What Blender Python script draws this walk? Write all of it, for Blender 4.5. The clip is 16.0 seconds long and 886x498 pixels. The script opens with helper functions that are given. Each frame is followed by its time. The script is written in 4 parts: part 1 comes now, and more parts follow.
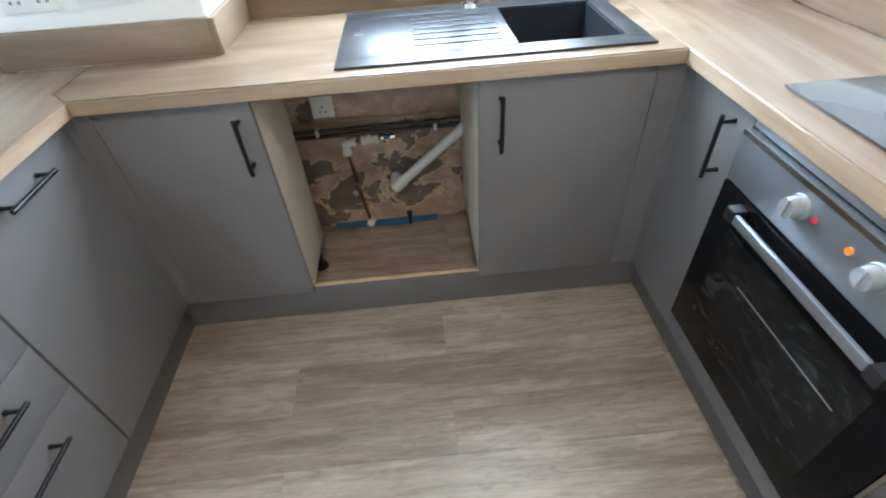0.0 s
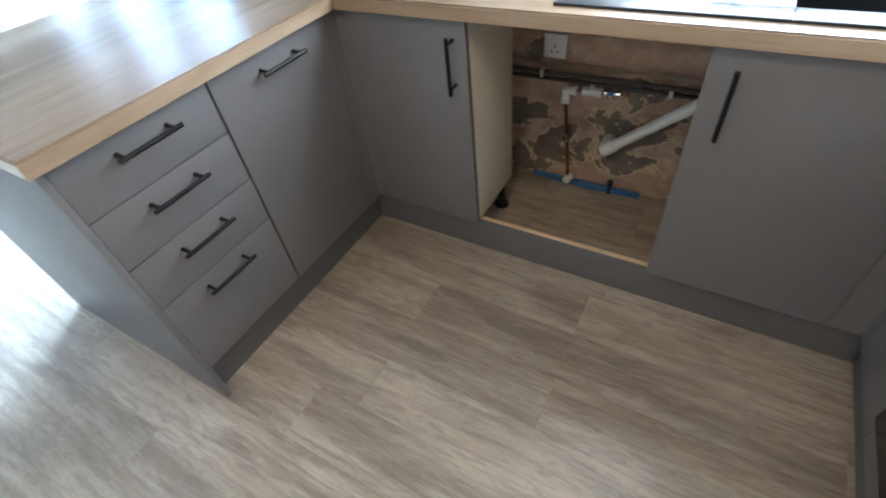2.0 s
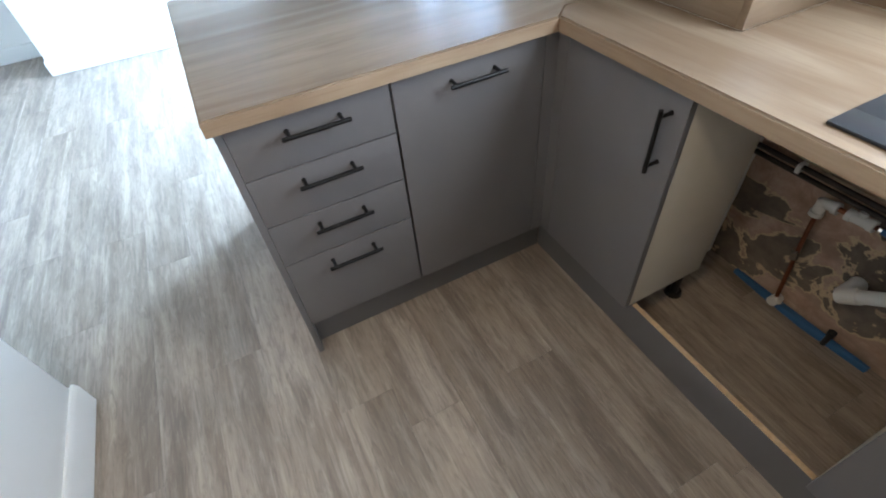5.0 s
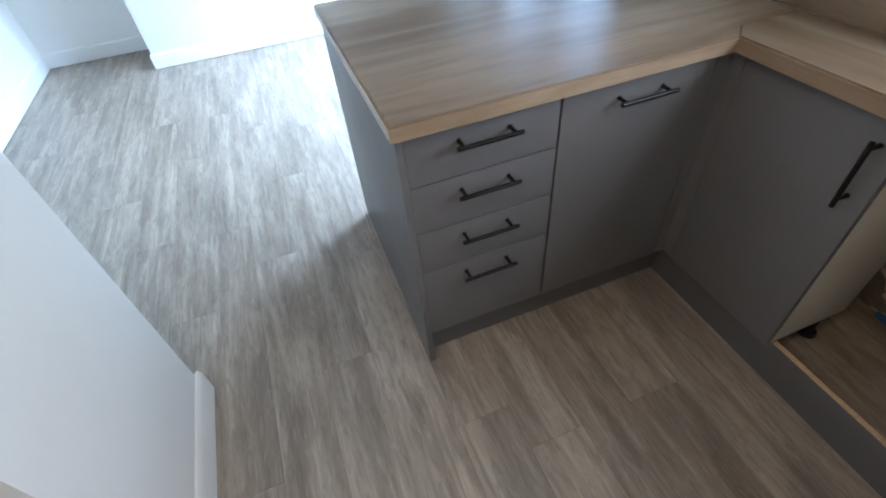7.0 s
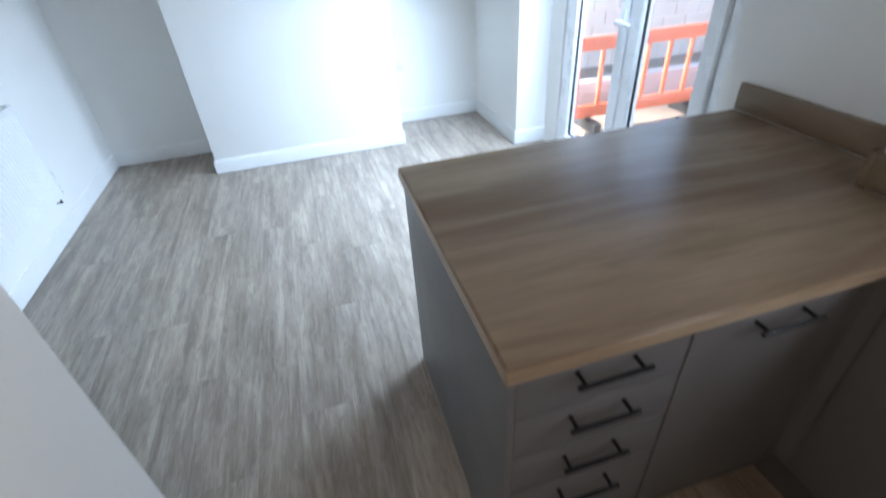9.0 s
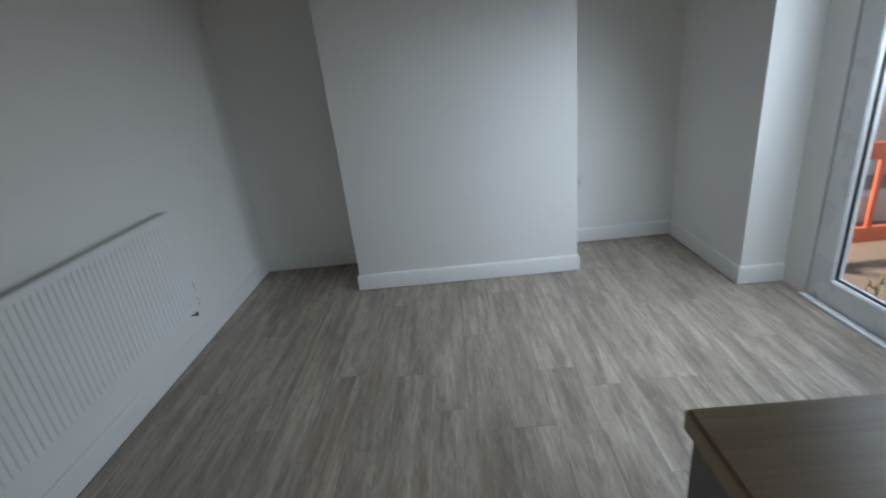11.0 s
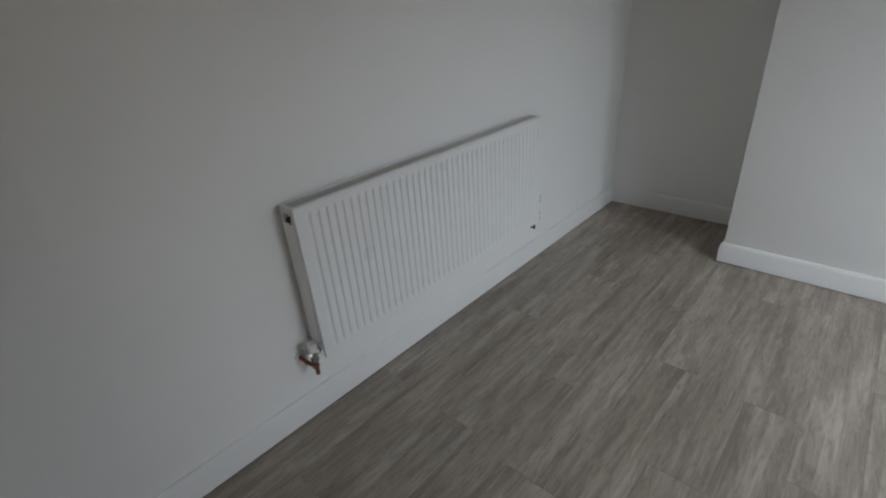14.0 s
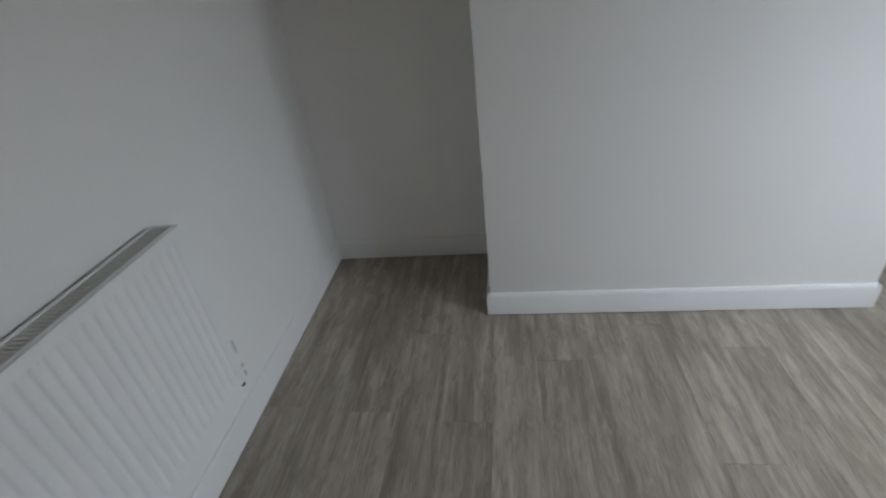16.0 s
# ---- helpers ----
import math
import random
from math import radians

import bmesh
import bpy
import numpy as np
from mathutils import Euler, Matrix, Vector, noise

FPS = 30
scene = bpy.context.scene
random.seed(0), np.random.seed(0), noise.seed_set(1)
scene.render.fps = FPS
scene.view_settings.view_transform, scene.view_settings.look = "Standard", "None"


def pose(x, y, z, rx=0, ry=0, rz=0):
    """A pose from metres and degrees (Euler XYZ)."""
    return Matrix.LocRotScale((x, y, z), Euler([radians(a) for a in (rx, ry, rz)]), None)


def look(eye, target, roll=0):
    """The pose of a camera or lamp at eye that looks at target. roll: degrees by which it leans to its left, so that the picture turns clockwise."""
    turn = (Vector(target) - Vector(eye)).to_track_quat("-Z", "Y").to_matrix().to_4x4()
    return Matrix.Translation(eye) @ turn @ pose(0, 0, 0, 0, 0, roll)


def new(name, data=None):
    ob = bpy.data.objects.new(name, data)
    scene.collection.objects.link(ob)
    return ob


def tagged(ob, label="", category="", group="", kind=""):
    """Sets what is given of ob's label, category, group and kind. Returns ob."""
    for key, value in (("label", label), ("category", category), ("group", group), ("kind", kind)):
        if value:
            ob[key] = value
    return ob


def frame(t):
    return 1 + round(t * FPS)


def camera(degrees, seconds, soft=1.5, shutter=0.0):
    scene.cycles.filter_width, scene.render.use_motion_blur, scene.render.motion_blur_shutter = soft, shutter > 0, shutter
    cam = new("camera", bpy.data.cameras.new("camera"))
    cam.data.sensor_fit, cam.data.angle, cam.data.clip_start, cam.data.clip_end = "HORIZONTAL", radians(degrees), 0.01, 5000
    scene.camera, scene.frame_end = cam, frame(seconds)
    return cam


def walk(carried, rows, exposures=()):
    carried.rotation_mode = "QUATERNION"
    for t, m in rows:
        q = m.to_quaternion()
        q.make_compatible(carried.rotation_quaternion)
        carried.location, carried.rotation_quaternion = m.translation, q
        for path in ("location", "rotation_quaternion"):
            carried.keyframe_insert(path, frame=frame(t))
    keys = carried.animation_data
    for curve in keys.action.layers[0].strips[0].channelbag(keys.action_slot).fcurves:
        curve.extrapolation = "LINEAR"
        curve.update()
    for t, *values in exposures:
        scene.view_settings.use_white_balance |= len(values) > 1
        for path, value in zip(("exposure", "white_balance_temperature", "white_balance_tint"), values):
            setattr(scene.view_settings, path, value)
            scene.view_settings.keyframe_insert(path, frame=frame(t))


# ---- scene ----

# ---------------------------------------------------------------- camera
cam = camera(87, 16.0, soft=1.9, shutter=0.3)
PATH = [
    (0, (0.875, -1.174, 1.346), (0.923, 0.316, 0.013), -4.26),
    (0.5, (0.841, -1.220, 1.344), (0.726, 0.221, -0.038), -3.56),
    (1, (0.974, -1.113, 1.327), (0.649, 0.259, -0.092), -5.57),
    (1.5, (1.043, -1.075, 1.319), (0.443, 0.189, -0.110), -8.08),
    (2, (1.069, -1.120, 1.311), (0.246, 0.035, -0.099), -8.36),
    (2.5, (1.049, -1.067, 1.326), (0.045, -0.079, -0.094), -8.16),
    (3, (1.034, -0.914, 1.354), (-0.140, -0.135, -0.066), -8.52),
    (3.5, (1.038, -0.804, 1.370), (-0.221, -0.158, -0.043), -8.36),
    (3.7, (1.011, -0.808, 1.392), (-0.235, -0.159, -0.031), -7.18),
    (5.8, (1.013, -0.855, 1.360), (-0.310, -0.391, -0.066), -6.30),
    (6, (1.008, -0.888, 1.363), (-0.326, -0.431, -0.056), -6.12),
    (6.5, (0.939, -0.987, 1.382), (-0.414, -0.565, -0.028), -6.39),
    (7, (0.862, -1.082, 1.388), (-0.504, -0.667, -0.013), -6.02),
    (7.5, (0.812, -1.119, 1.383), (-0.558, -0.704, -0.014), -6.14),
    (8, (0.770, -1.157, 1.389), (-0.600, -0.738, -0.007), -5.68),
    (8.5, (0.672, -1.196, 1.429), (-0.725, -0.789, 0.057), -4.96),
    (9, (0.518, -1.143, 1.551), (-1.072, -0.732, 0.410), -3.85),
    (9.2, (0.452, -1.119, 1.566), (-1.240, -0.734, 0.572), -3.84),
    (11.3, (-0.369, -1.287, 1.408), (-2.229, -1.517, 0.710), -4.92),
    (11.5, (-0.377, -1.332, 1.418), (-2.207, -1.727, 0.716), -4.32),
    (12, (-0.373, -1.317, 1.344), (-2.058, -2.102, 0.607), -5.42),
    (12.5, (-0.350, -1.385, 1.324), (-1.848, -2.395, 0.467), -4.43),
    (13, (-0.293, -1.359, 1.366), (-1.631, -2.551, 0.478), -4.07),
    (13.5, (-0.440, -1.424, 1.367), (-1.722, -2.667, 0.465), -4.16),
    (14, (-0.631, -1.516, 1.370), (-1.907, -2.750, 0.449), -4.34),
    (14.5, (-0.880, -1.660, 1.371), (-2.197, -2.846, 0.444), -5.23),
    (15, (-1.139, -1.751, 1.359), (-2.586, -2.752, 0.408), -6.73),
    (15.5, (-1.430, -1.784, 1.382), (-3.007, -2.510, 0.389), -7.33),
    (16, (-1.659, -1.871, 1.372), (-3.345, -2.154, 0.336), -7.27),
]
EXPOSURE = [
    (0.0, 4.25, 5720, 3), (1.5, 4.02, 5950, 5), (3.5, 3.58, 6050, 6), (6.0, 3.40, 6080, 9), (7.0, 3.04, 6000, 9), (8.5, 2.70, 6030, 10), (9.2, 2.14, 6620, 13), (11.3, 0.55, 7700, 14), (12.3, 0.90, 8150, 18), (14.5, 0.84, 8150, 18), (16.0, 0.72, 8100, 18),
]
walk(cam, [(t, look(eye, target, roll)) for t, eye, target, roll in PATH], EXPOSURE)

# ---------------------------------------------------------------- plan, in metres
TOP = 0.908          # worktop surface
UNDER = 0.870        # worktop underside
DOOR_LO, DOOR_HI = 0.150, 0.864
XR = 1.588           # fronts of the oven run
NORTH = 0.430        # dining end of the north wall
SINK_WALL = 0.580
EAST = 2.050
SOUTH = -2.837
WEST = -3.836
CEIL = 2.40
CHIMNEY, CHIMNEY_N = -3.318, -0.438   # front and north side of the chimney breast
NIB_W, NIB_E, NIB_N = -0.185, 0.390, -1.632   # wall end between the two rooms
DOOR_W, DOOR_E = -2.905, -0.970
LEAF_W, LEAF_E = -2.715, -1.235   # the garden doors; plain returns fill the rest of the recess
OUT = -0.60          # ground outside

# ---------------------------------------------------------------- world and light
world = bpy.data.worlds.new("sky")
scene.world = world
world.use_nodes = True
wn = world.node_tree.nodes
sky = wn.new("ShaderNodeTexSky")
sky.sky_type, sky.sun_disc = "NISHITA", False
sky.sun_elevation, sky.sun_rotation = radians(38), radians(225)
world.node_tree.links.new(sky.outputs[0], wn["Background"].inputs[0])
wn["Background"].inputs[1].default_value = 0.15

sun = new("sun", bpy.data.lights.new("sun", "SUN"))
sun.data.energy, sun.data.angle, sun.data.color = 4.5, radians(12), (1.0, 0.95, 0.88)
sun.matrix_world = look((-3.1, -3.1, 3.4), (0, 0, 0))


def area_lamp(name, w, h, m, watts, colour, spread=180):
    lamp = new(name, bpy.data.lights.new(name, "AREA"))
    lamp.data.shape, lamp.data.size, lamp.data.size_y = "RECTANGLE", w, h
    lamp.data.energy, lamp.data.color = watts, colour
    lamp.data.spread = radians(spread)
    lamp.matrix_world = m
    return lamp


# daylight that enters by the garden doors and by the window over the sink
area_lamp("door_daylight", 1.34, 0.66, look((-1.975, 0.60, 1.76), (-2.40, -0.38, 0.44)), 17, (0.54, 0.75, 1.0), 112)
area_lamp("window_daylight", 0.85, 0.90, look((1.075, 0.70, 1.52), (0.9, -1.0, 0.5)), 3.2, (0.86, 0.93, 1.0))
# warm fill lamp added above the kitchen; no such source is seen
area_lamp("kitchen_fill", 0.30, 0.30, look((0.90, -1.25, 2.335), (0.90, -1.2499, 0.0)), 0.92, (1.0, 0.745, 0.45))

# ---------------------------------------------------------------- materials


class Nodes:
    """A short hand for a node material."""

    def __init__(self, name):
        self.m = bpy.data.materials.new(name)
        self.m.use_nodes = True
        self.t = self.m.node_tree
        self.b = self.t.nodes["Principled BSDF"]

    def add(self, kind, **values):
        n = self.t.nodes.new(kind)
        for key, v in values.items():
            n.inputs[key].default_value = v
        return n

    def link(self, a, b):
        self.t.links.new(a, b)

    def coords(self, scale=(1, 1, 1), vary=0.0, where="Object"):
        tc = self.t.nodes.new("ShaderNodeTexCoord")
        mp = self.t.nodes.new("ShaderNodeMapping")
        mp.inputs["Scale"].default_value = scale
        out = tc.outputs[where]
        if vary:
            oi = self.t.nodes.new("ShaderNodeObjectInfo")
            mul = self.t.nodes.new("ShaderNodeMath")
            mul.operation = "MULTIPLY"
            mul.inputs[1].default_value = vary
            self.link(oi.outputs["Random"], mul.inputs[0])
            vadd = self.t.nodes.new("ShaderNodeVectorMath")
            vadd.operation = "ADD"
            self.link(out, vadd.inputs[0])
            self.link(mul.outputs[0], vadd.inputs[1])
            out = vadd.outputs[0]
        self.link(out, mp.inputs[0])
        return mp.outputs[0]

    def noise(self, vec, scale, detail=4.0, rough=0.55, distort=0.0):
        n = self.add("ShaderNodeTexNoise", Scale=scale, Detail=detail, Roughness=rough, Distortion=distort)
        self.link(vec, n.inputs["Vector"])
        return n.outputs["Fac"]

    def ramp(self, fac, stops):
        r = self.t.nodes.new("ShaderNodeValToRGB")
        e = r.color_ramp.elements
        while len(e) < len(stops):
            e.new(0.5)
        for k, (p, c) in zip(e, stops):
            k.position, k.color = p, (*c, 1) if len(c) == 3 else c
        self.link(fac, r.inputs[0])
        return r.outputs[0]

    def mix(self, fac, a, b, blend="MIX"):
        n = self.t.nodes.new("ShaderNodeMix")
        n.data_type, n.blend_type = "RGBA", blend
        for socket, v in ((n.inputs[0], fac), (n.inputs[6], a), (n.inputs[7], b)):
            if isinstance(v, (int, float)):
                socket.default_value = v
            elif isinstance(v, tuple):
                socket.default_value = (*v, 1)
            else:
                self.link(v, socket)
        return n.outputs[2]

    def bump(self, height, strength, distance):
        n = self.add("ShaderNodeBump", Strength=strength, Distance=distance)
        self.link(height, n.inputs["Height"])
        self.link(n.outputs[0], self.b.inputs["Normal"])

    def set(self, **values):
        for key, v in values.items():
            socket = self.b.inputs[key.replace("_", " ")]
            if isinstance(v, bpy.types.NodeSocket):
                self.link(v, socket)
            else:
                socket.default_value = (*v, 1) if isinstance(v, tuple) and len(v) == 3 else v
        return self.m


def wood_floor():
    """Limed oak effect: smoky patches, long soft streaks, a few knots with arched grain."""
    n = Nodes("vinyl_plank")
    v = n.coords((1.0, 1.0, 1.0), 37.0)
    a = n.noise(n.coords((1.0, 5.0, 1.0), 37.0), 1.7, 6, 0.58, 0.5)
    w = n.noise(n.coords((0.95, 6.5, 1.0), 71.0), 1.8, 6, 0.60, 0.6)
    p = n.noise(n.coords((0.75, 13.0, 1.0), 53.0), 2.0, 6, 0.60, 0.5)
    b = n.noise(n.coords((3.0, 90.0, 1.0), 37.0), 2.0, 4, 0.6)
    c = n.noise(v, 2.3, 3, 0.5)
    base = n.ramp(a, [(0.30, (0.236, 0.186, 0.145)), (0.50, (0.356, 0.291, 0.234)), (0.70, (0.462, 0.389, 0.323))])
    base = n.mix(n.ramp(w, [(0.34, (0.60, 0.60, 0.60)), (0.53, (0, 0, 0))]), base, (0.152, 0.120, 0.097))
    base = n.mix(n.ramp(p, [(0.32, (0.50, 0.50, 0.50)), (0.48, (0, 0, 0))]), base, (0.140, 0.112, 0.092))
    pale = n.mix(1.0, n.ramp(p, [(0.53, (0, 0, 0)), (0.68, (0.60, 0.60, 0.60))]), n.ramp(c, [(0.36, (0.25, 0.25, 0.25)), (0.60, (1, 1, 1))]), "MULTIPLY")
    base = n.mix(pale, base, (0.570, 0.492, 0.415))
    base = n.mix(n.ramp(b, [(0.36, (0.24, 0.24, 0.24)), (0.53, (0, 0, 0))]), base, (0.150, 0.120, 0.098))
    m = n.noise(n.coords((5.0, 26.0, 1.0), 61.0), 2.0, 5, 0.66, 1.2)
    base = n.mix(n.ramp(m, [(0.36, (0.42, 0.42, 0.42)), (0.50, (0, 0, 0))]), base, (0.138, 0.111, 0.092))
    base = n.mix(n.ramp(m, [(0.55, (0, 0, 0)), (0.70, (0.30, 0.30, 0.30))]), base, (0.560, 0.486, 0.412))
    # knots with arched grain round them
    cells = n.add("ShaderNodeTexVoronoi", Scale=1.0)
    n.link(n.coords((1.25, 5.2, 1.0), 37.0), cells.inputs["Vector"])
    turns = n.t.nodes.new("ShaderNodeMath")
    turns.operation = "MULTIPLY"
    turns.inputs[1].default_value = 210.0
    n.link(cells.outputs["Distance"], turns.inputs[0])
    arch = n.t.nodes.new("ShaderNodeMath")
    arch.operation = "SINE"
    n.link(turns.outputs[0], arch.inputs[0])
    near = n.ramp(cells.outputs["Distance"], [(0.0, (0.85, 0.85, 0.85)), (0.03, (0.42, 0.42, 0.42)), (0.15, (0, 0, 0))])
    rings = n.mix(1.0, near, n.ramp(arch.outputs[0], [(0.15, (0.0, 0.0, 0.0)), (0.75, (1, 1, 1))]), "MULTIPLY")
    base = n.mix(rings, base, (0.150, 0.115, 0.088))
    oi = n.t.nodes.new("ShaderNodeObjectInfo")
    tone = n.ramp(oi.outputs["Random"], [(0.0, (0.930, 0.925, 0.920)), (0.5, (1.0, 1.0, 0.995)), (1.0, (1.060, 1.056, 1.050))])
    col = n.mix(1.0, base, tone, "MULTIPLY")
    n.bump(b, 0.12, 0.0005)
    rough = n.ramp(c, [(0.3, (0.30, 0.30, 0.30)), (0.7, (0.42, 0.42, 0.42))])
    return n.set(Base_Color=col, Roughness=rough, Specular_IOR_Level=0.75)


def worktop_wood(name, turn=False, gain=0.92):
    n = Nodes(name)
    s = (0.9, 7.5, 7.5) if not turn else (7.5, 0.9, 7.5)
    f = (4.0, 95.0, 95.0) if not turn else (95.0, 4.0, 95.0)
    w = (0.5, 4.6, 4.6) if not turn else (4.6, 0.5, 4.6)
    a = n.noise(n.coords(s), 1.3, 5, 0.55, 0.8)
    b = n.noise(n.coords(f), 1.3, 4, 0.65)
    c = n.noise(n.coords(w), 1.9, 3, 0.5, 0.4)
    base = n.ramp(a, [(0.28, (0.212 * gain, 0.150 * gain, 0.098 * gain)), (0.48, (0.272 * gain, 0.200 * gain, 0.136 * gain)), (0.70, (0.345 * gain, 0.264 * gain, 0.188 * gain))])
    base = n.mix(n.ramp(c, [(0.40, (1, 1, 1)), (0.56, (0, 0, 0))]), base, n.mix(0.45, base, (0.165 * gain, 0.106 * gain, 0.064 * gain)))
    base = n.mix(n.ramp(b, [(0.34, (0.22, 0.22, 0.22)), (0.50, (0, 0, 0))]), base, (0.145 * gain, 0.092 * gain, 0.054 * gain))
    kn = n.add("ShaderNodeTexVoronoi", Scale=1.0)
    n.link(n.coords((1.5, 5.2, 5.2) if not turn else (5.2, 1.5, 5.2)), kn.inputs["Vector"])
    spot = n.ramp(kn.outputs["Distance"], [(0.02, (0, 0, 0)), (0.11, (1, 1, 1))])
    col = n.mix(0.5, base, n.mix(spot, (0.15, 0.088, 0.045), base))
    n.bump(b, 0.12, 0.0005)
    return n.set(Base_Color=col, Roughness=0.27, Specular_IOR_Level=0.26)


def plain(name, colour, rough, spread=0.05, scale=6.0, metal=0.0, bump=0.0, bump_scale=300.0, **more):
    """Paint, plastic or metal with slight mottling at two scales."""
    n = Nodes(name)
    v = n.coords()
    big, small = n.noise(v, scale, 3), n.noise(v, bump_scale, 2)
    lo = tuple(c * (1 - spread) for c in colour)
    hi = tuple(min(1.0, c * (1 + spread)) for c in colour)
    col = n.ramp(big, [(0.3, lo), (0.7, hi)])
    r = n.ramp(big, [(0.3, (rough * 0.9,) * 3), (0.7, (min(1, rough * 1.1),) * 3)])
    if bump:
        n.bump(small, bump, 0.001)
    return n.set(Base_Color=col, Roughness=r, Metallic=metal, **more)


def bare_plaster_look():
    """Old pinkish plaster, with a belt from which lumps have come away."""
    n = Nodes("bare_plaster")
    v = n.coords((1, 1, 1))
    w = n.noise(n.coords((0.85, 1.0, 1.15)), 5.2, 5, 0.60, 0.35)
    x = n.noise(v, 11.0, 6, 0.68, 0.3)
    y = n.noise(n.coords((1.0, 1.0, 6.0)), 3.0, 4, 0.6)
    col = n.ramp(x, [(0.28, (0.30, 0.185, 0.130)), (0.50, (0.46, 0.315, 0.235)), (0.72, (0.60, 0.455, 0.355))])
    col = n.mix(n.ramp(y, [(0.36, (0.55, 0.55, 0.55)), (0.50, (0, 0, 0))]), col, (0.29, 0.205, 0.155))
    sep = n.t.nodes.new("ShaderNodeSeparateXYZ")
    n.link(v, sep.inputs[0])
    belt = n.ramp(sep.outputs["Z"], [(0.05, (0.0, 0.0, 0.0)), (0.12, (0.06, 0.06, 0.06)), (0.30, (0.075, 0.075, 0.075)), (0.44, (0.0, 0.0, 0.0))])
    add = n.t.nodes.new("ShaderNodeMath")
    add.operation = "ADD"
    n.link(w, add.inputs[0])
    n.link(belt, add.inputs[1])
    lump = add.outputs[0]
    gone = n.ramp(lump, [(0.572, (0, 0, 0)), (0.584, (1, 1, 1))])
    rim = n.ramp(lump, [(0.548, (0, 0, 0)), (0.562, (0.85, 0.85, 0.85)), (0.572, (0.85, 0.85, 0.85)), (0.585, (0, 0, 0))])
    grey = n.ramp(x, [(0.3, (0.110, 0.086, 0.070)), (0.7, (0.245, 0.196, 0.155))])
    col = n.mix(rim, n.mix(gone, col, grey), (0.60, 0.47, 0.29))
    n.bump(n.mix(0.5, lump, x), 0.8, 0.02)
    return n.set(Base_Color=col, Roughness=0.92)


def block_wall_look():
    n = Nodes("concrete_block")
    v = n.coords((1, 1, 1), 11.0)
    a = n.noise(v, 3.0, 5)
    col = n.ramp(a, [(0.3, (0.60, 0.57, 0.51)), (0.7, (0.70, 0.67, 0.60))])
    n.bump(n.noise(v, 60, 3), 0.4, 0.004)
    return n.set(Base_Color=col, Roughness=0.9)


def glass_look():
    n = Nodes("pane_glass")
    return n.set(Base_Color=(1.0, 1.0, 1.0), Roughness=0.02, Transmission_Weight=1.0, IOR=1.45)


def smoked_glass():
    n = Nodes("oven_glass")
    v = n.coords()
    smear = n.noise(v, 7.0, 4, 0.6, 1.5)
    r = n.ramp(smear, [(0.35, (0.03, 0.03, 0.03)), (0.7, (0.14, 0.14, 0.14))])
    return n.set(Base_Color=(0.005, 0.005, 0.006), Roughness=r, Specular_IOR_Level=0.08)


def oven_window_look():
    """Dark glass with pale smears, a whitish reflection painted in with them, and a faint view of the cavity."""
    n = Nodes("oven_window_glass")
    smear = n.noise(n.coords((1.0, 2.2, 7.0)), 3.2, 4, 0.6, 1.8)
    col = n.ramp(smear, [(0.52, (0.010, 0.0095, 0.009)), (0.62, (0.020, 0.021, 0.021)), (0.68, (0.048, 0.050, 0.050)), (0.76, (0.018, 0.019, 0.019))])
    r = n.ramp(smear, [(0.5, (0.06, 0.06, 0.06)), (0.70, (0.20, 0.20, 0.20))])
    return n.set(Base_Color=col, Roughness=r, Specular_IOR_Level=0.12)


FLOOR = wood_floor()
OAK_Y = worktop_wood("oak_laminate_lengthwise", True)
OAK_X = worktop_wood("oak_laminate_across", False)
# same oak at a higher gain: light on the worktop edges put into colour
LIT_BAND_Y = worktop_wood("oak_edge_band_lit_lengthwise", True, 1.35)
LIT_BAND_X = worktop_wood("oak_edge_band_lit_across", False, 1.35)
GREY = plain("matt_grey_door", (0.150, 0.142, 0.143), 0.42, 0.03, 5.0, bump=0.05, bump_scale=500)
GREY_PLINTH = plain("grey_plinth_board", (0.128, 0.121, 0.120), 0.5, 0.04)
CREAM = plain("cream_carcass_board", (0.66, 0.60, 0.50), 0.45, 0.03)
RAW_EDGE = plain("raw_chipboard_edge", (0.60, 0.43, 0.26), 0.8, 0.15, 90.0, bump=0.5, bump_scale=400)
WALL = plain("white_emulsion", (0.82, 0.805, 0.775), 0.62, 0.012, 2.2, bump=0.10, bump_scale=160)
SATIN = plain("white_satin_paint", (0.775, 0.765, 0.74), 0.6, 0.015, 4.0, Specular_IOR_Level=0.3)
CEILING = plain("ceiling_white", (0.80, 0.79, 0.78), 0.8, 0.01)
UPVC = plain("white_plastic_frame", (0.82, 0.83, 0.84), 0.28, 0.01)
GASKET = plain("black_rubber", (0.03, 0.03, 0.03), 0.6, 0.1)
RAD = plain("radiator_enamel", (0.80, 0.80, 0.78), 0.30, 0.012, 3.0)
# darker than the enamel: shade within the radiator top is put into this colour
GRILLE = plain("grille_steel_shade_painted", (0.62, 0.60, 0.55), 0.45, 0.03)
BLACK_BAR = plain("black_brushed_handle", (0.018, 0.018, 0.019), 0.34, 0.1, 40.0, 0.6)
BLACK = plain("black_plastic", (0.014, 0.014, 0.015), 0.35, 0.1)
STEEL = plain("brushed_steel", (0.36, 0.38, 0.41), 0.36, 0.03, 14.0, 0.85)
CHROME = plain("chrome", (0.72, 0.72, 0.72), 0.12, 0.02, 5.0, 1.0)
COPPER = plain("copper_pipe", (0.26, 0.105, 0.06), 0.45, 0.25, 30.0, 1.0)
DARK_PIPE = plain("dirty_dark_pipe", (0.055, 0.042, 0.036), 0.55, 0.3, 20.0)
WHITE_PVC = plain("white_waste_plastic", (0.76, 0.75, 0.72), 0.38, 0.03, 9.0)
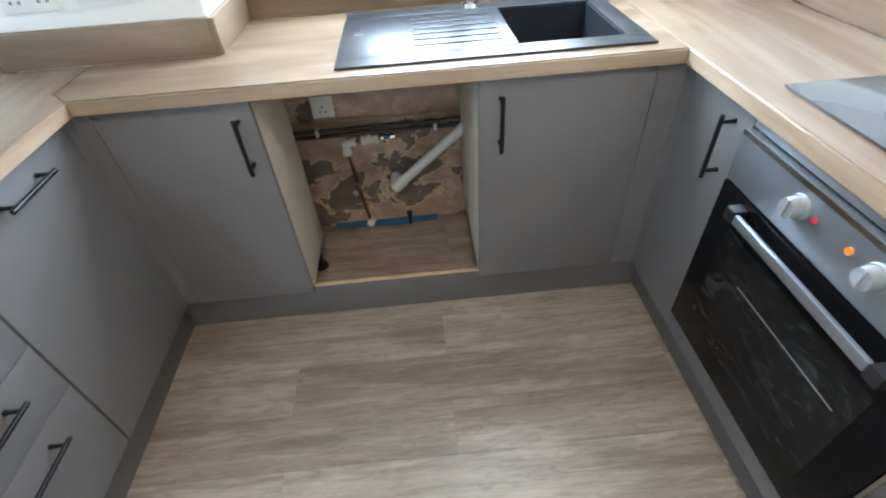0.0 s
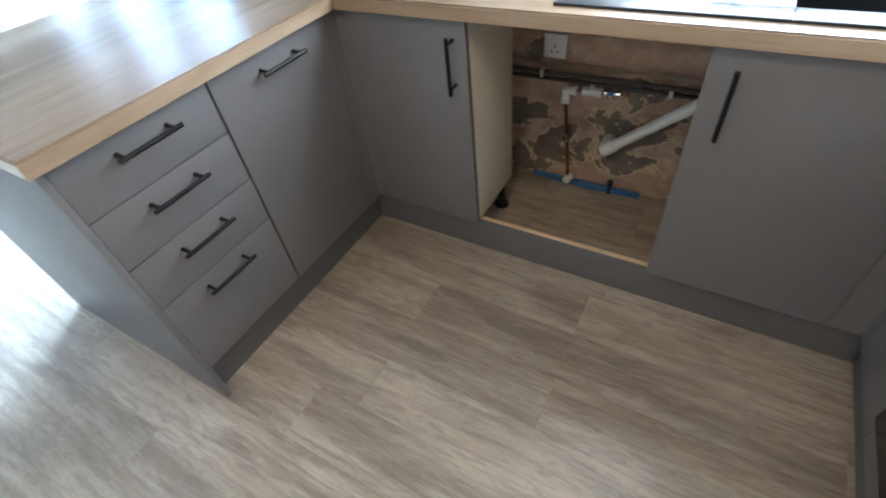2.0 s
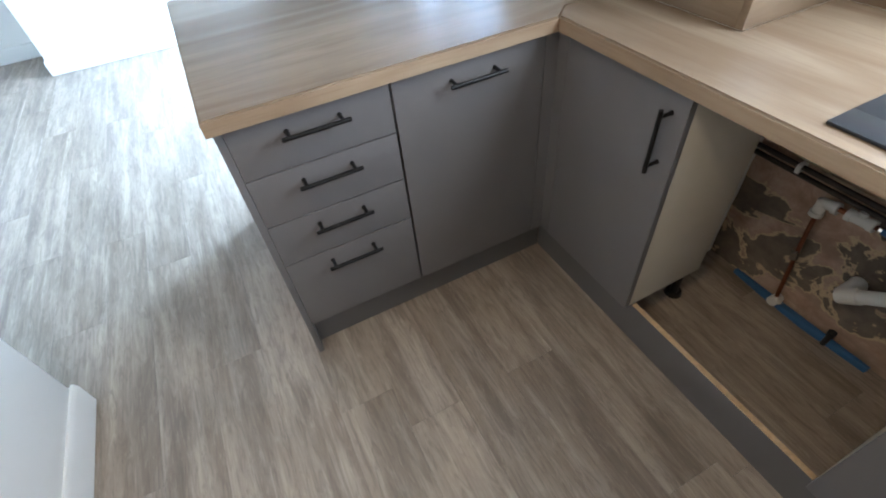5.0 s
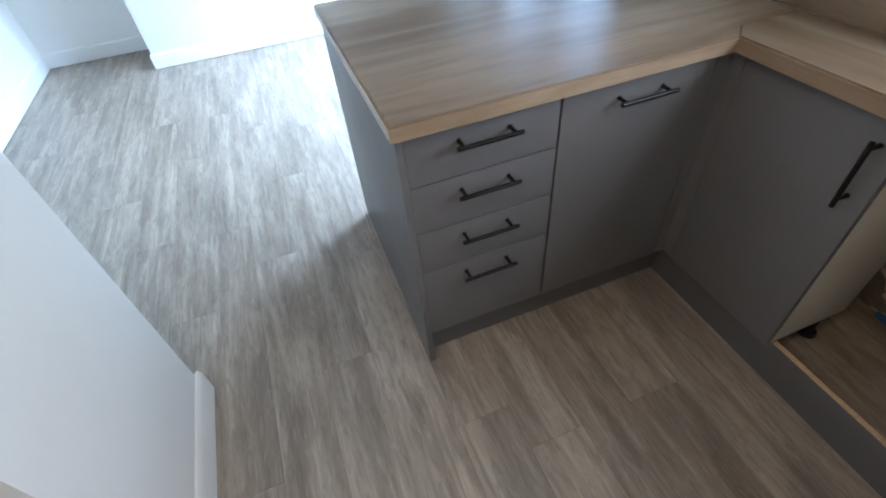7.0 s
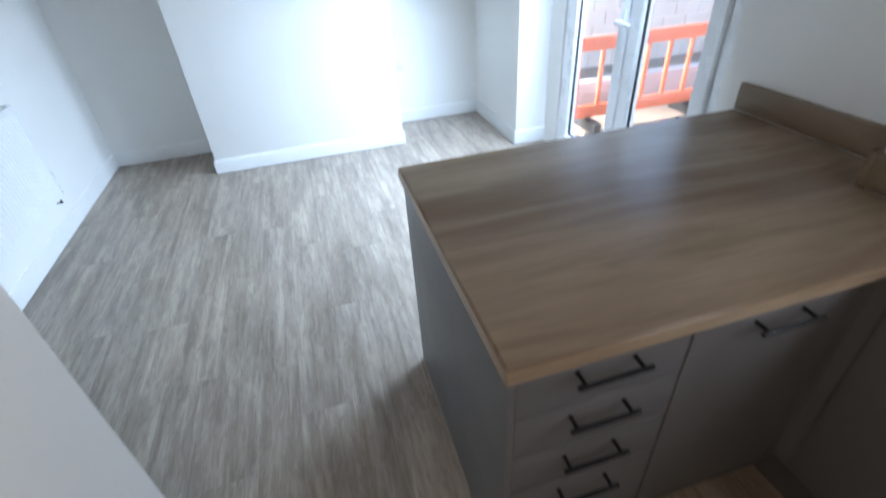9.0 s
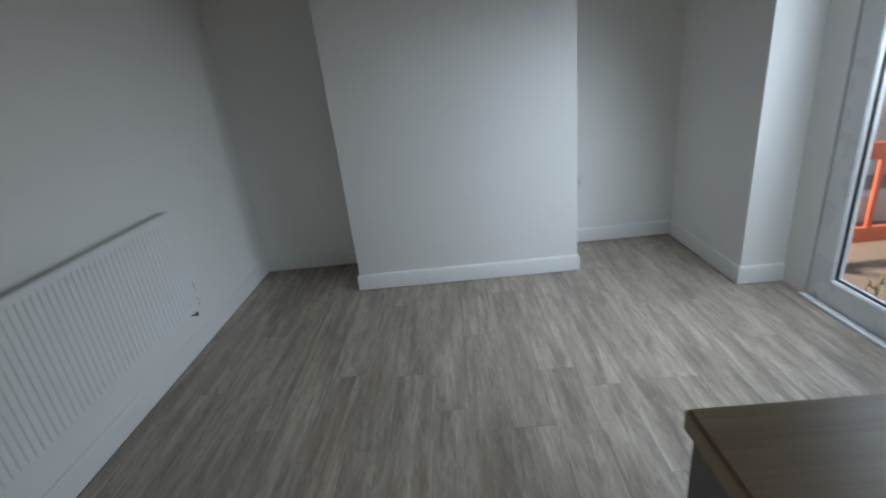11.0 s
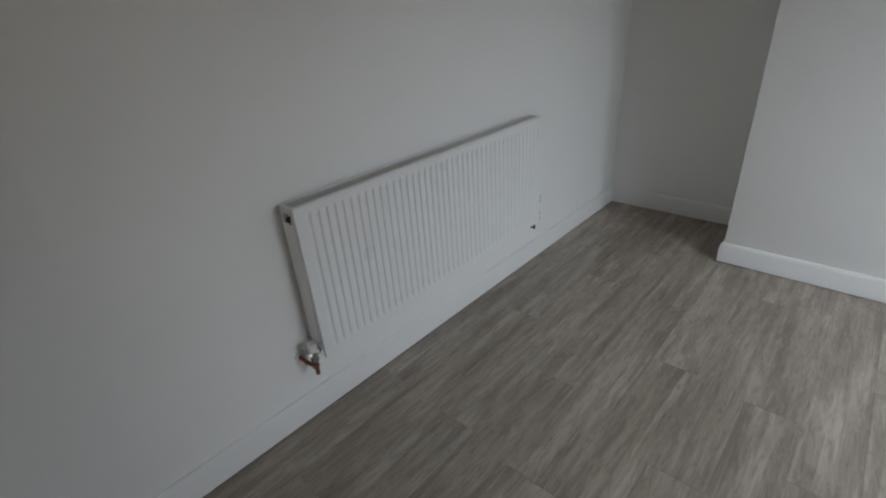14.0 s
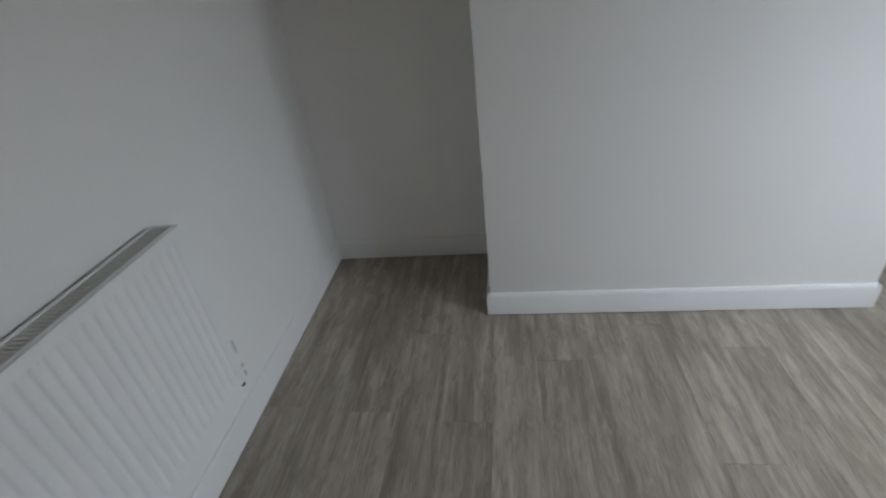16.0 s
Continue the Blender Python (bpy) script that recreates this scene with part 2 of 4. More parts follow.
CABLE = plain("grubby_cable", (0.30, 0.235, 0.15), 0.6, 0.2, 12.0)
SINK = plain("dark_composite_sink", (0.022, 0.026, 0.033), 0.33, 0.06, 8.0, Specular_IOR_Level=0.4)
HOB = plain("black_ceramic_glass", (0.055, 0.06, 0.065), 0.10, 0.05)
BLUE = plain("blue_offcut", (0.035, 0.13, 0.30), 0.5, 0.15, 12.0)
RED = plain("red_indicator", (0.55, 0.02, 0.03), 0.3)
AMBER = plain("amber_indicator", (0.75, 0.20, 0.02), 0.3)
ORANGE = plain("orange_barrier_plastic", (0.84, 0.17, 0.07), 0.45, 0.06, 3.0)
PAVING = plain("rough_ground", (0.22, 0.175, 0.135), 0.9, 0.25, 2.5, bump=0.6, bump_scale=30)
KERB = plain("pale_concrete", (0.50, 0.48, 0.455), 0.85, 0.06, 5.0)
BLOCKS = block_wall_look()
PLASTER = bare_plaster_look()
GLASS = glass_look()
OVEN_GLASS = smoked_glass()
OVEN_WINDOW = oven_window_look()
EDGE_SHADE = plain("grey_edge_shade", (0.36, 0.35, 0.33), 0.7, 0.35, 60.0)
GRASS = plain("grass_blades", (0.075, 0.11, 0.03), 0.7, 0.3, 20.0)
KNOB = plain("silver_knob", (0.34, 0.355, 0.375), 0.42, 0.03, 9.0, 0.3)
LENS_GREY = plain("badge_grey", (0.17, 0.18, 0.19), 0.4)

# ---------------------------------------------------------------- building helpers


def bm_box(bm, x0, x1, y0, y1, z0, z1):
    m = Matrix.LocRotScale(((x0 + x1) / 2, (y0 + y1) / 2, (z0 + z1) / 2), None, (abs(x1 - x0), abs(y1 - y0), abs(z1 - z0)))
    return bmesh.ops.create_cube(bm, size=1.0, matrix=m)["verts"]


def box(x0, x1, y0, y1, z0, z1, r=0.0, seg=2):
    bm = bmesh.new()
    bm_box(bm, x0, x1, y0, y1, z0, z1)
    if r:
        bmesh.ops.bevel(bm, geom=bm.edges[:], offset=r, segments=seg, affect="EDGES", profile=0.6)
    return bm


def boxes(rows, r=0.0):
    bm = bmesh.new()
    for row in rows:
        bm_box(bm, *row)
    if r:
        bmesh.ops.bevel(bm, geom=bm.edges[:], offset=r, segments=2, affect="EDGES")
    return bm


def tube(a, b, radius, sides=16, r=0.0):
    """A rod from a to b."""
    bm = bmesh.new()
    a, b = Vector(a), Vector(b)
    m = Matrix.Translation((a + b) / 2) @ (b - a).to_track_quat("Z", "Y").to_matrix().to_4x4()
    bmesh.ops.create_cone(bm, cap_ends=True, segments=sides, radius1=radius, radius2=radius, depth=(b - a).length, matrix=m)
    if r:
        caps = [e for e in bm.edges if any(len(f.verts) > 4 for f in e.link_faces)]
        bmesh.ops.bevel(bm, geom=caps, offset=r, segments=2, affect="EDGES")
    return bm


def cone(a, b, r1, r2, sides=20):
    bm = bmesh.new()
    a, b = Vector(a), Vector(b)
    m = Matrix.Translation((a + b) / 2) @ (b - a).to_track_quat("Z", "Y").to_matrix().to_4x4()
    bmesh.ops.create_cone(bm, cap_ends=True, segments=sides, radius1=r1, radius2=r2, depth=(b - a).length, matrix=m)
    return bm


def joined(*many):
    """Several bmeshes as one."""
    out = bmesh.new()
    for bm in many:
        me = bpy.data.meshes.new("tmp")
        bm.to_mesh(me)
        bm.free()
        out.from_mesh(me)
        bpy.data.meshes.remove(me)
    return out


def prism(points, z0, z1, r=0.0, where=lambda v: True):
    """An upright slab over a plan outline; where: which corners have a rounded upper edge."""
    bm = bmesh.new()
    f = bm.faces.new([bm.verts.new((x, y, z0)) for x, y in points])
    up = bmesh.ops.extrude_face_region(bm, geom=[f])["geom"]
    bmesh.ops.translate(bm, vec=(0, 0, z1 - z0), verts=[v for v in up if isinstance(v, bmesh.types.BMVert)])
    bmesh.ops.recalc_face_normals(bm, faces=bm.faces[:])
    if r:
        bmesh.ops.bevel(bm, geom=[e for e in bm.edges if all(v.co.z > (z0 + z1) / 2 and where(v.co) for v in e.verts)], offset=r, segments=3, affect="EDGES")
    return bm


def mesh_of(name, bm, material, smooth=True):
    me = bpy.data.meshes.new(name)
    bmesh.ops.recalc_face_normals(bm, faces=bm.faces[:])
    bm.to_mesh(me)
    bm.free()
    me.materials.append(material)
    if smooth:
        me.shade_smooth()
        me.set_sharp_from_angle(angle=radians(35))
    return me


def part(name, bm, material, parent, label=""):
    ob = new(name, mesh_of(name, bm, material))
    ob.parent = parent
    return tagged(ob, label)


def thing(name, label, category, x=0.0, y=0.0, z=0.0, group="", kind=""):
    """An Empty at the thing's base; parts are given in world places and moved to it."""
    ob = new(name)
    ob.empty_display_size = 0.05
    ob.location = (x, y, z)
    return tagged(ob, label, category, group, kind)


def put(name, bm, material, owner, label=""):
    """A part given in world places, under a thing or a part that stands at its own base."""
    root = owner if owner.parent is None else owner.parent
    bmesh.ops.translate(bm, vec=-Vector(root.location), verts=bm.verts[:])
    return part(name, bm, material, owner, label)


def solid(name, bm, material, label, category, group="", kind=""):
    """A thing of one mesh, with its origin at its base."""
    lo = [min(v.co[n] for v in bm.verts) for n in range(3)]
    hi = [max(v.co[n] for v in bm.verts) for n in range(3)]
    at = Vector(((lo[0] + hi[0]) / 2, (lo[1] + hi[1]) / 2, lo[2]))
    bmesh.ops.translate(bm, vec=-at, verts=bm.verts[:])
    ob = new(name, mesh_of(name, bm, material))
    ob.location = at
    return tagged(ob, label, category, group, kind)


def structure(name, bm, material, label="", category=""):
    return tagged(new(name, mesh_of(name, bm, material)), label, category, kind="structure")


# ---------------------------------------------------------------- structure
structure("wall_west", box(WEST - 0.22, WEST, SOUTH - 0.2, NORTH + 0.36, -0.1, CEIL), WALL, "white painted wall in the alcoves", "wall")
structure("wall_south", box(WEST, EAST + 0.2, SOUTH - 0.2, SOUTH, -0.1, CEIL), WALL, "white painted wall behind the radiator", "wall")
structure("wall_east", box(EAST, EAST + 0.2, SOUTH, SINK_WALL + 0.3, -0.1, CEIL), WALL, "white painted kitchen wall", "wall")
structure("chimney_breast", box(WEST, CHIMNEY, -1.965, CHIMNEY_N, -0.1, CEIL, 0.003), WALL, "white painted chimney breast", "chimney breast")
structure("wall_nib", box(NIB_W, NIB_E, SOUTH, NIB_N, -0.1, CEIL, 0.003), WALL, "white painted wall end between kitchen and dining area", "wall")
structure("wall_north", boxes([
    (WEST, DOOR_W, NORTH, NORTH + 0.36, -0.1, CEIL),
    (DOOR_W, DOOR_E, NORTH, NORTH + 0.36, 2.10, CEIL),
    (LEAF_E, DOOR_E, 0.690, NORTH + 0.36, -0.1, 2.10),
    (DOOR_W, LEAF_W, 0.690, NORTH + 0.36, -0.1, 2.10),
    (DOOR_E, -0.25, NORTH, NORTH + 0.36, -0.1, CEIL),
]), WALL, "white painted wall around the garden doors", "wall")
structure("wall_pier", box(-0.25, 0.325, 0.250, SINK_WALL + 0.3, -0.1, CEIL, 0.003), WALL, "white painted pier beside the sink", "wall")
structure("wall_sink", boxes([
    (0.325, 0.62, SINK_WALL, SINK_WALL + 0.3, -0.1, CEIL),
    (0.62, 1.53, SINK_WALL, SINK_WALL + 0.3, -0.1, 1.04),
    (0.62, 1.53, SINK_WALL, SINK_WALL + 0.3, 2.00, CEIL),
    (1.53, EAST, SINK_WALL, SINK_WALL + 0.3, -0.1, CEIL),
]), WALL, "white painted wall behind the sink", "wall")
structure("ceiling", box(WEST - 0.22, EAST + 0.2, SOUTH - 0.2, SINK_WALL + 0.3, CEIL, CEIL + 0.1), CEILING, "white ceiling", "ceiling")


def skirting(name, x0, y0, x1, y1, side, h=0.115, t=0.015):
    """A moulded board from one point to another; side is the way that it faces."""
    a, b, n = Vector((x0, y0, 0)), Vector((x1, y1, 0)), Vector((*side, 0))
    outline = ((0, 0.004), (t, 0.004), (t, h - 0.018), (t - 0.005, h - 0.004), (t - 0.008, h), (0, h))
    bm = bmesh.new()
    ends = [[bm.verts.new(p + n * d + Vector((0, 0, z))) for d, z in outline] for p in (a, b)]
    for k in range(len(outline)):
        j = (k + 1) % len(outline)
        bm.faces.new((ends[0][k], ends[0][j], ends[1][j], ends[1][k]))
    bm.faces.new(ends[0])
    bm.faces.new(ends[1][::-1])
    structure(name, bm, SATIN, "white painted skirting board", "skirting board")


skirting("baseboard_south", WEST, SOUTH, NIB_W, SOUTH, (0, 1))
skirting("baseboard_west_alcove_south", WEST, SOUTH + 0.0155, WEST, -1.965 - 0.0155, (1, 0))
skirting("baseboard_chimney_south", WEST + 0.0155, -1.965, CHIMNEY + 0.0145, -1.965, (0, -1))
skirting("baseboard_chimney_front", CHIMNEY, -1.965, CHIMNEY, CHIMNEY_N, (1, 0))
skirting("baseboard_chimney_north", WEST + 0.0155, CHIMNEY_N, CHIMNEY + 0.0145, CHIMNEY_N, (0, 1))
skirting("baseboard_west_alcove_north", WEST, CHIMNEY_N + 0.0155, WEST, NORTH - 0.0155, (1, 0))
skirting("baseboard_north", WEST, NORTH, DOOR_W + 0.0145, NORTH, (0, -1))
skirting("baseboard_reveal", DOOR_W, NORTH, DOOR_W, 0.690, (1, 0))
skirting("baseboard_nib_north", NIB_W - 0.0145, NIB_N, NIB_E, NIB_N, (0, 1))
skirting("baseboard_nib_west", NIB_W, SOUTH + 0.0155, NIB_W, NIB_N, (-1, 0))
skirting("baseboard_nib_east", NIB_E, SOUTH, NIB_E, NIB_N, (1, 0))


# garden doors: a frame and two glazed leaves
def garden_doors():
    d = thing("door_1", "closed white plastic double garden door with clear glass", "door", (LEAF_W + LEAF_E) / 2, 0.735, 0.0, kind="structure")
    x0, x1, y0, y1, z1 = LEAF_W + 0.003, LEAF_E - 0.003, 0.700, 0.770, 2.097
    put("door_frame", boxes([(x0, x0 + 0.06, y0, y1, 0.0, z1), (x1 - 0.06, x1, y0, y1, 0.0, z1), (x0 + 0.06, x1 - 0.06, y0, y1, z1 - 0.06, z1), (x0 + 0.06, x1 - 0.06, y0, y1, 0.0, 0.05)], 0.004), UPVC, d)
    mid = (x0 + x1) / 2
    for lo, hi, hinge in ((x0 + 0.063, mid - 0.003, -1), (mid + 0.003, x1 - 0.063, 1)):
        a, b = y0 - 0.018, y1 - 0.015
        s = 0.098
        leaf = put("door_leaf", boxes([(lo, lo + s, a, b, 0.054, z1 - 0.064), (hi - s, hi, a, b, 0.054, z1 - 0.064), (lo + s, hi - s, a, b, 0.054, 0.165), (lo + s, hi - s, a, b, z1 - 0.17, z1 - 0.064)], 0.006), UPVC, d)
        pane = put("glass_pane", box(lo + s - 0.005, hi - s + 0.005, 0.722, 0.728, 0.16, z1 - 0.165), GLASS, leaf, "clear glass pane")
        pane.visible_shadow = False
        g = 0.006
        put("gasket", boxes([(lo + s, lo + s + g, 0.706, 0.7215, 0.165, z1 - 0.17), (hi - s - g, hi - s, 0.706, 0.7215, 0.165, z1 - 0.17), (lo + s + g, hi - s - g, 0.706, 0.7215, 0.165, 0.171), (lo + s + g, hi - s - g, 0.706, 0.7215, z1 - 0.176, z1 - 0.17)]), GASKET, leaf, "thin black glazing gasket")
        if hinge < 0:
            hx = hi - s / 2
            put("handle", joined(box(hx - 0.016, hx + 0.016, a - 0.012, a, 0.88, 1.10, 0.005), tube((hx, a - 0.010, 1.03), (hx, a - 0.050, 1.03), 0.011), box(hx - 0.012, hx + 0.12, a - 0.058, a - 0.042, 1.018, 1.042, 0.006)), UPVC, leaf, "white lever handle")
            put("astragal", box(hi - 0.002, hi + 0.012, a + 0.012, b - 0.002, 0.054, z1 - 0.064), GASKET, leaf, "dark meeting seal")
    put("threshold", box(x0, x1, 0.655, 0.700, 0.0, 0.016, 0.004), UPVC, d)


garden_doors()


def sink_window():
    w = thing("window_1", "white plastic window over the sink", "window", 1.075, SINK_WALL + 0.2, 1.12, kind="structure")
    x0, x1, z0, z1, y0, y1 = 0.623, 1.527, 1.043, 1.997, SINK_WALL + 0.16, SINK_WALL + 0.22
    f = 0.06
    put("window_frame", boxes([(x0, x0 + f, y0, y1, z0, z1), (x1 - f, x1, y0, y1, z0, z1), (x0 + f, x1 - f, y0, y1, z0, z0 + f), (x0 + f, x1 - f, y0, y1, z1 - f, z1), (1.045, 1.105, y0, y1, z0 + f, z1 - f)], 0.004), UPVC, w)
    for a, b in ((x0 + f, 1.045), (1.105, x1 - f)):
        pane = put("glass_pane", box(a, b, y0 + 0.027, y0 + 0.033, z0 + f, z1 - f), GLASS, w)
        pane.visible_shadow = False
    put("window_sill", box(x0, x1, SINK_WALL + 0.003, y0, z0, z0 + 0.018, 0.004), UPVC, w)


sink_window()

# rough wall left bare behind the open appliance space
bare = bmesh.new()
bmesh.ops.create_grid(bare, x_segments=60, y_segments=60, size=0.5)
for v in bare.verts:
    x, z = 0.70 + v.co.x * 0.80, 0.436 + v.co.y * 0.868
    d = 0.006 * noise.noise((x * 9, 0.0, z * 9)) + 0.004 * noise.noise((x * 26, 3.0, z * 26))
    v.co = (x, SINK_WALL - 0.012 + d, z)
structure("bare_plaster_wall", bare, PLASTER, "patchy bare brown plaster behind the appliance space", "wall")


# ---------------------------------------------------------------- kitchen units
def bar_handle(owner, centre, along, face, length=0.164):
    """A black bar on two posts; face is the way that it stands off."""
    c, u, n = Vector(centre), Vector(along), Vector(face)
    bar = tube(c - u * length / 2 + n * 0.035, c + u * length / 2 + n * 0.035, 0.0058, 16, 0.001)
    posts = [tube(c + u * k * 0.064 + n * 0.0, c + u * k * 0.064 + n * 0.033, 0.0048, 12) for k in (-1, 1)]
    feet = [tube(c + u * k * 0.064 + n * 0.0, c + u * k * 0.064 + n * 0.003, 0.0065, 12) for k in (-1, 1)]
    return put("handle", joined(bar, *posts, *feet), BLACK_BAR, owner, "black bar handle")


def front(name, owner, x0, x1, y0, y1, z0, z1):
    return put(name, box(x0, x1, y0, y1, z0, z1, 0.0014), GREY, owner)


T = 0.018  # board thickness


def drawer_unit():
    u = thing("drawer_unit", "matt grey four-drawer base unit with black bar handles", "drawer unit", -0.3, -0.686, 0.0)
    put("body", boxes([(-0.55, -0.021, -0.884, -0.866, 0.15, UNDER - 0.001), (-0.55, -0.021, -0.511, -0.497, 0.15, UNDER - 0.001), (-0.55, -0.021, -0.865, -0.512, 0.15, 0.168), (-0.568, -0.551, -0.884, -0.497, 0.15, UNDER - 0.001)]), CREAM, u)
    cuts = (DOOR_HI, 0.7255, 0.5775, 0.4310, DOOR_LO)
    for hi, lo in zip(cuts, cuts[1:]):
        d = front("drawer", u, -0.0195, 0.0, -0.8855, -0.4965, lo + 0.0016, hi - 0.0016)
        bar_handle(d, (0.0, -0.692, hi - 0.0425), (0, 1, 0), (1, 0, 0))


def appliance_unit():
    u = thing("integrated_dishwasher", "integrated appliance behind a tall matt grey door", "dishwasher", -0.3, -0.264, 0.0)
    put("body", box(-0.57, -0.021, -0.489, -0.046, 0.152, UNDER - 0.002, 0.002), BLACK, u)
    d = front("door", u, -0.0195, 0.0, -0.4900, -0.0445, DOOR_LO, DOOR_HI)
    bar_handle(d, (0.0, -0.266, 0.8170), (0, 1, 0), (1, 0, 0))


drawer_unit()
appliance_unit()


def corner_post(name, plan, where):
    solid(name, prism(plan, DOOR_LO, DOOR_HI), GREY, f"matt grey corner post {where}", "corner post", "corner posts")


corner_post("corner_post", [(-0.02, -0.0415), (-0.001, -0.0415), (-0.001, 0.001), (0.0415, 0.001), (0.0415, 0.02), (-0.02, 0.02)], "between the drawer run and the sink run")
corner_post("corner_post", [(XR + 0.02, -0.0415), (XR + 0.001, -0.0415), (XR + 0.001, 0.001), (1.5125, 0.001), (1.5125, 0.02), (XR + 0.02, 0.02)], "between the sink run and the oven run")


def sink_run_units():
    u = thing("base_cabinet", "matt grey base cabinet beside the empty appliance space", "cabinet", 0.23, 0.15, 0.0, "sink run cabinets")
    put("body", boxes([(0.046, 0.064, 0.0205, 0.245, 0.15, UNDER - 0.001), (0.065, 0.4250, 0.0205, 0.245, 0.15, 0.168)]), CREAM, u)
    put("side_panel", box(0.4260, 0.4430, 0.0205, 0.315, 0.150, UNDER - 0.001, 0.0008), CREAM, u, "bare cream side panel")
    put("leg", joined(tube((0.405, 0.295, 0.012), (0.405, 0.295, 0.15), 0.014), cone((0.405, 0.295, 0.0), (0.405, 0.295, 0.014), 0.030, 0.026), cone((0.405, 0.295, 0.125), (0.405, 0.295, 0.149), 0.018, 0.032)), BLACK, u, "black plastic cabinet leg")
    d = front("door", u, 0.0435, 0.4440, 0.0, 0.0195, DOOR_LO, DOOR_HI)
    bar_handle(d, (0.4025, 0.0, 0.7450), (0, 0, 1), (0, -1, 0))

    v = thing("sink_cabinet", "matt grey base cabinet under the sink bowl", "cabinet", 1.26, 0.25, 0.0, "sink run cabinets")
    put("side_panel", box(1.0365, 1.0535, 0.0205, 0.52, 0.150, UNDER - 0.001, 0.0008), CREAM, v, "bare cream side panel")
    put("body", boxes([(1.476, 1.494, 0.0205, 0.52, 0.15, UNDER - 0.001), (1.0545, 1.475, 0.0205, 0.52, 0.15, 0.168)]), CREAM, v)
    e = front("door", v, 1.0365, 1.5105, 0.0, 0.0195, DOOR_LO, DOOR_HI)
    bar_handle(e, (1.095, 0.0, 0.7450), (0, 0, 1), (0, -1, 0))


sink_run_units()


def oven_run_units():
    u = thing("narrow_cabinet", "narrow matt grey cabinet beside the oven", "cabinet", XR + 0.25, -0.166, 0.0)
    put("body", boxes([(XR + 0.0205, XR + 0.44, -0.062, -0.045, 0.15, UNDER - 0.001), (XR + 0.0205, XR + 0.44, -0.306, -0.289, 0.15, UNDER - 0.001)]), CREAM, u)
    d = front("door", u, XR, XR + 0.0195, -0.3060, -0.0435, DOOR_LO, DOOR_HI)
    bar_handle(d, (XR, -0.248, 0.7560), (0, 0, 1), (-1, 0, 0))

    v = thing("oven_housing", "matt grey oven housing with filler strips", "cabinet", XR + 0.25, -0.593, 0.0)
    put("filler", box(XR, XR + 0.0195, -0.9075, -0.3085, 0.838, DOOR_HI, 0.001), GREY, v)
    put("filler", box(XR, XR + 0.0195, -0.9075, -0.3085, DOOR_LO, 0.238, 0.001), GREY, v)
    put("body", boxes([(XR + 0.0205, XR + 0.44, -0.9075, -0.891, 0.15, UNDER - 0.001), (XR + 0.0205, XR + 0.44, -0.890, -0.326, 0.15, 0.167)]), CREAM, v)

    w = thing("end_cabinet", "matt grey end cabinet beyond the oven", "cabinet", XR + 0.25, -1.05, 0.0)
    put("body", box(XR + 0.0205, XR + 0.44, -1.198, -0.9105, 0.15, UNDER - 0.001), GREY, w)
    front("door", w, XR, XR + 0.0195, -1.198, -0.9105, DOOR_LO, DOOR_HI)


oven_run_units()


def oven():
    x = XR
    o = thing("built_in_oven", "built-in black glass oven with steel control panel", "oven", x + 0.2, -0.593, 0.2395)
    y0, y1 = -0.9050, -0.3110
    put("body", box(x + 0.0025, x + 0.43, y0 + 0.02, y1 - 0.02, 0.2400, 0.834), BLACK, o)
    put("control_panel", box(x - 0.018, x + 0.002, y0, y1, 0.714, 0.8355, 0.002), STEEL, o, "brushed steel control panel")
    put("trim", box(x - 0.021, x - 0.0185, y0, y1, 0.825, 0.8355), CHROME, o, "bright top trim")
    door = put("oven_door", box(x - 0.020, x + 0.002, y0, y1, 0.2400, 0.709, 0.003), OVEN_GLASS, o, "black glass oven door")
    put("window", box(x - 0.0215, x - 0.0205, y0 + 0.075, y1 - 0.075, 0.315, 0.620), OVEN_WINDOW, door, "dark viewing window")
    put("rack_line", box(x - 0.0225, x - 0.0217, y0 + 0.108, y1 - 0.177, 0.526, 0.5295), STEEL, door, "pale line of an oven shelf")
    put("handle", box(x - 0.053, x - 0.041, y0 + 0.100, y1 - 0.112, 0.668, 0.692, 0.004), STEEL, door, "flat steel bar handle")
    for yy in (y0 + 0.084, y1 - 0.096):
        put("handle_end", box(x - 0.055, x - 0.020, yy - 0.016, yy + 0.016, 0.664, 0.696, 0.006), BLACK, door, "black handle end")
    for yy in (-0.523, -0.712):
        put("knob", joined(cone((x - 0.018, yy, 0.784), (x - 0.026, yy, 0.784), 0.026, 0.024, 28), cone((x - 0.026, yy, 0.784), (x - 0.046, yy, 0.784), 0.0215, 0.0195, 28), box(x - 0.049, x - 0.044, yy - 0.003, yy + 0.003, 0.766, 0.803, 0.001)), KNOB, o, "round silver knob")
    put("indicator", tube((x - 0.018, -0.566, 0.784), (x - 0.022, -0.566, 0.784), 0.0055), RED, o, "small red indicator light")
    put("indicator", tube((x - 0.018, -0.651, 0.786), (x - 0.022, -0.651, 0.786), 0.0075), AMBER, o, "small amber indicator light")


oven()


def plinth(name, label, bm, lip=None):
    p = thing(name, label, "plinth", 0, 0, 0, "kitchen plinths")
    put("board", bm, GREY_PLINTH, p)
    if lip:
        put("cut_edge", lip, RAW_EDGE, p, "raw sawn top edge")


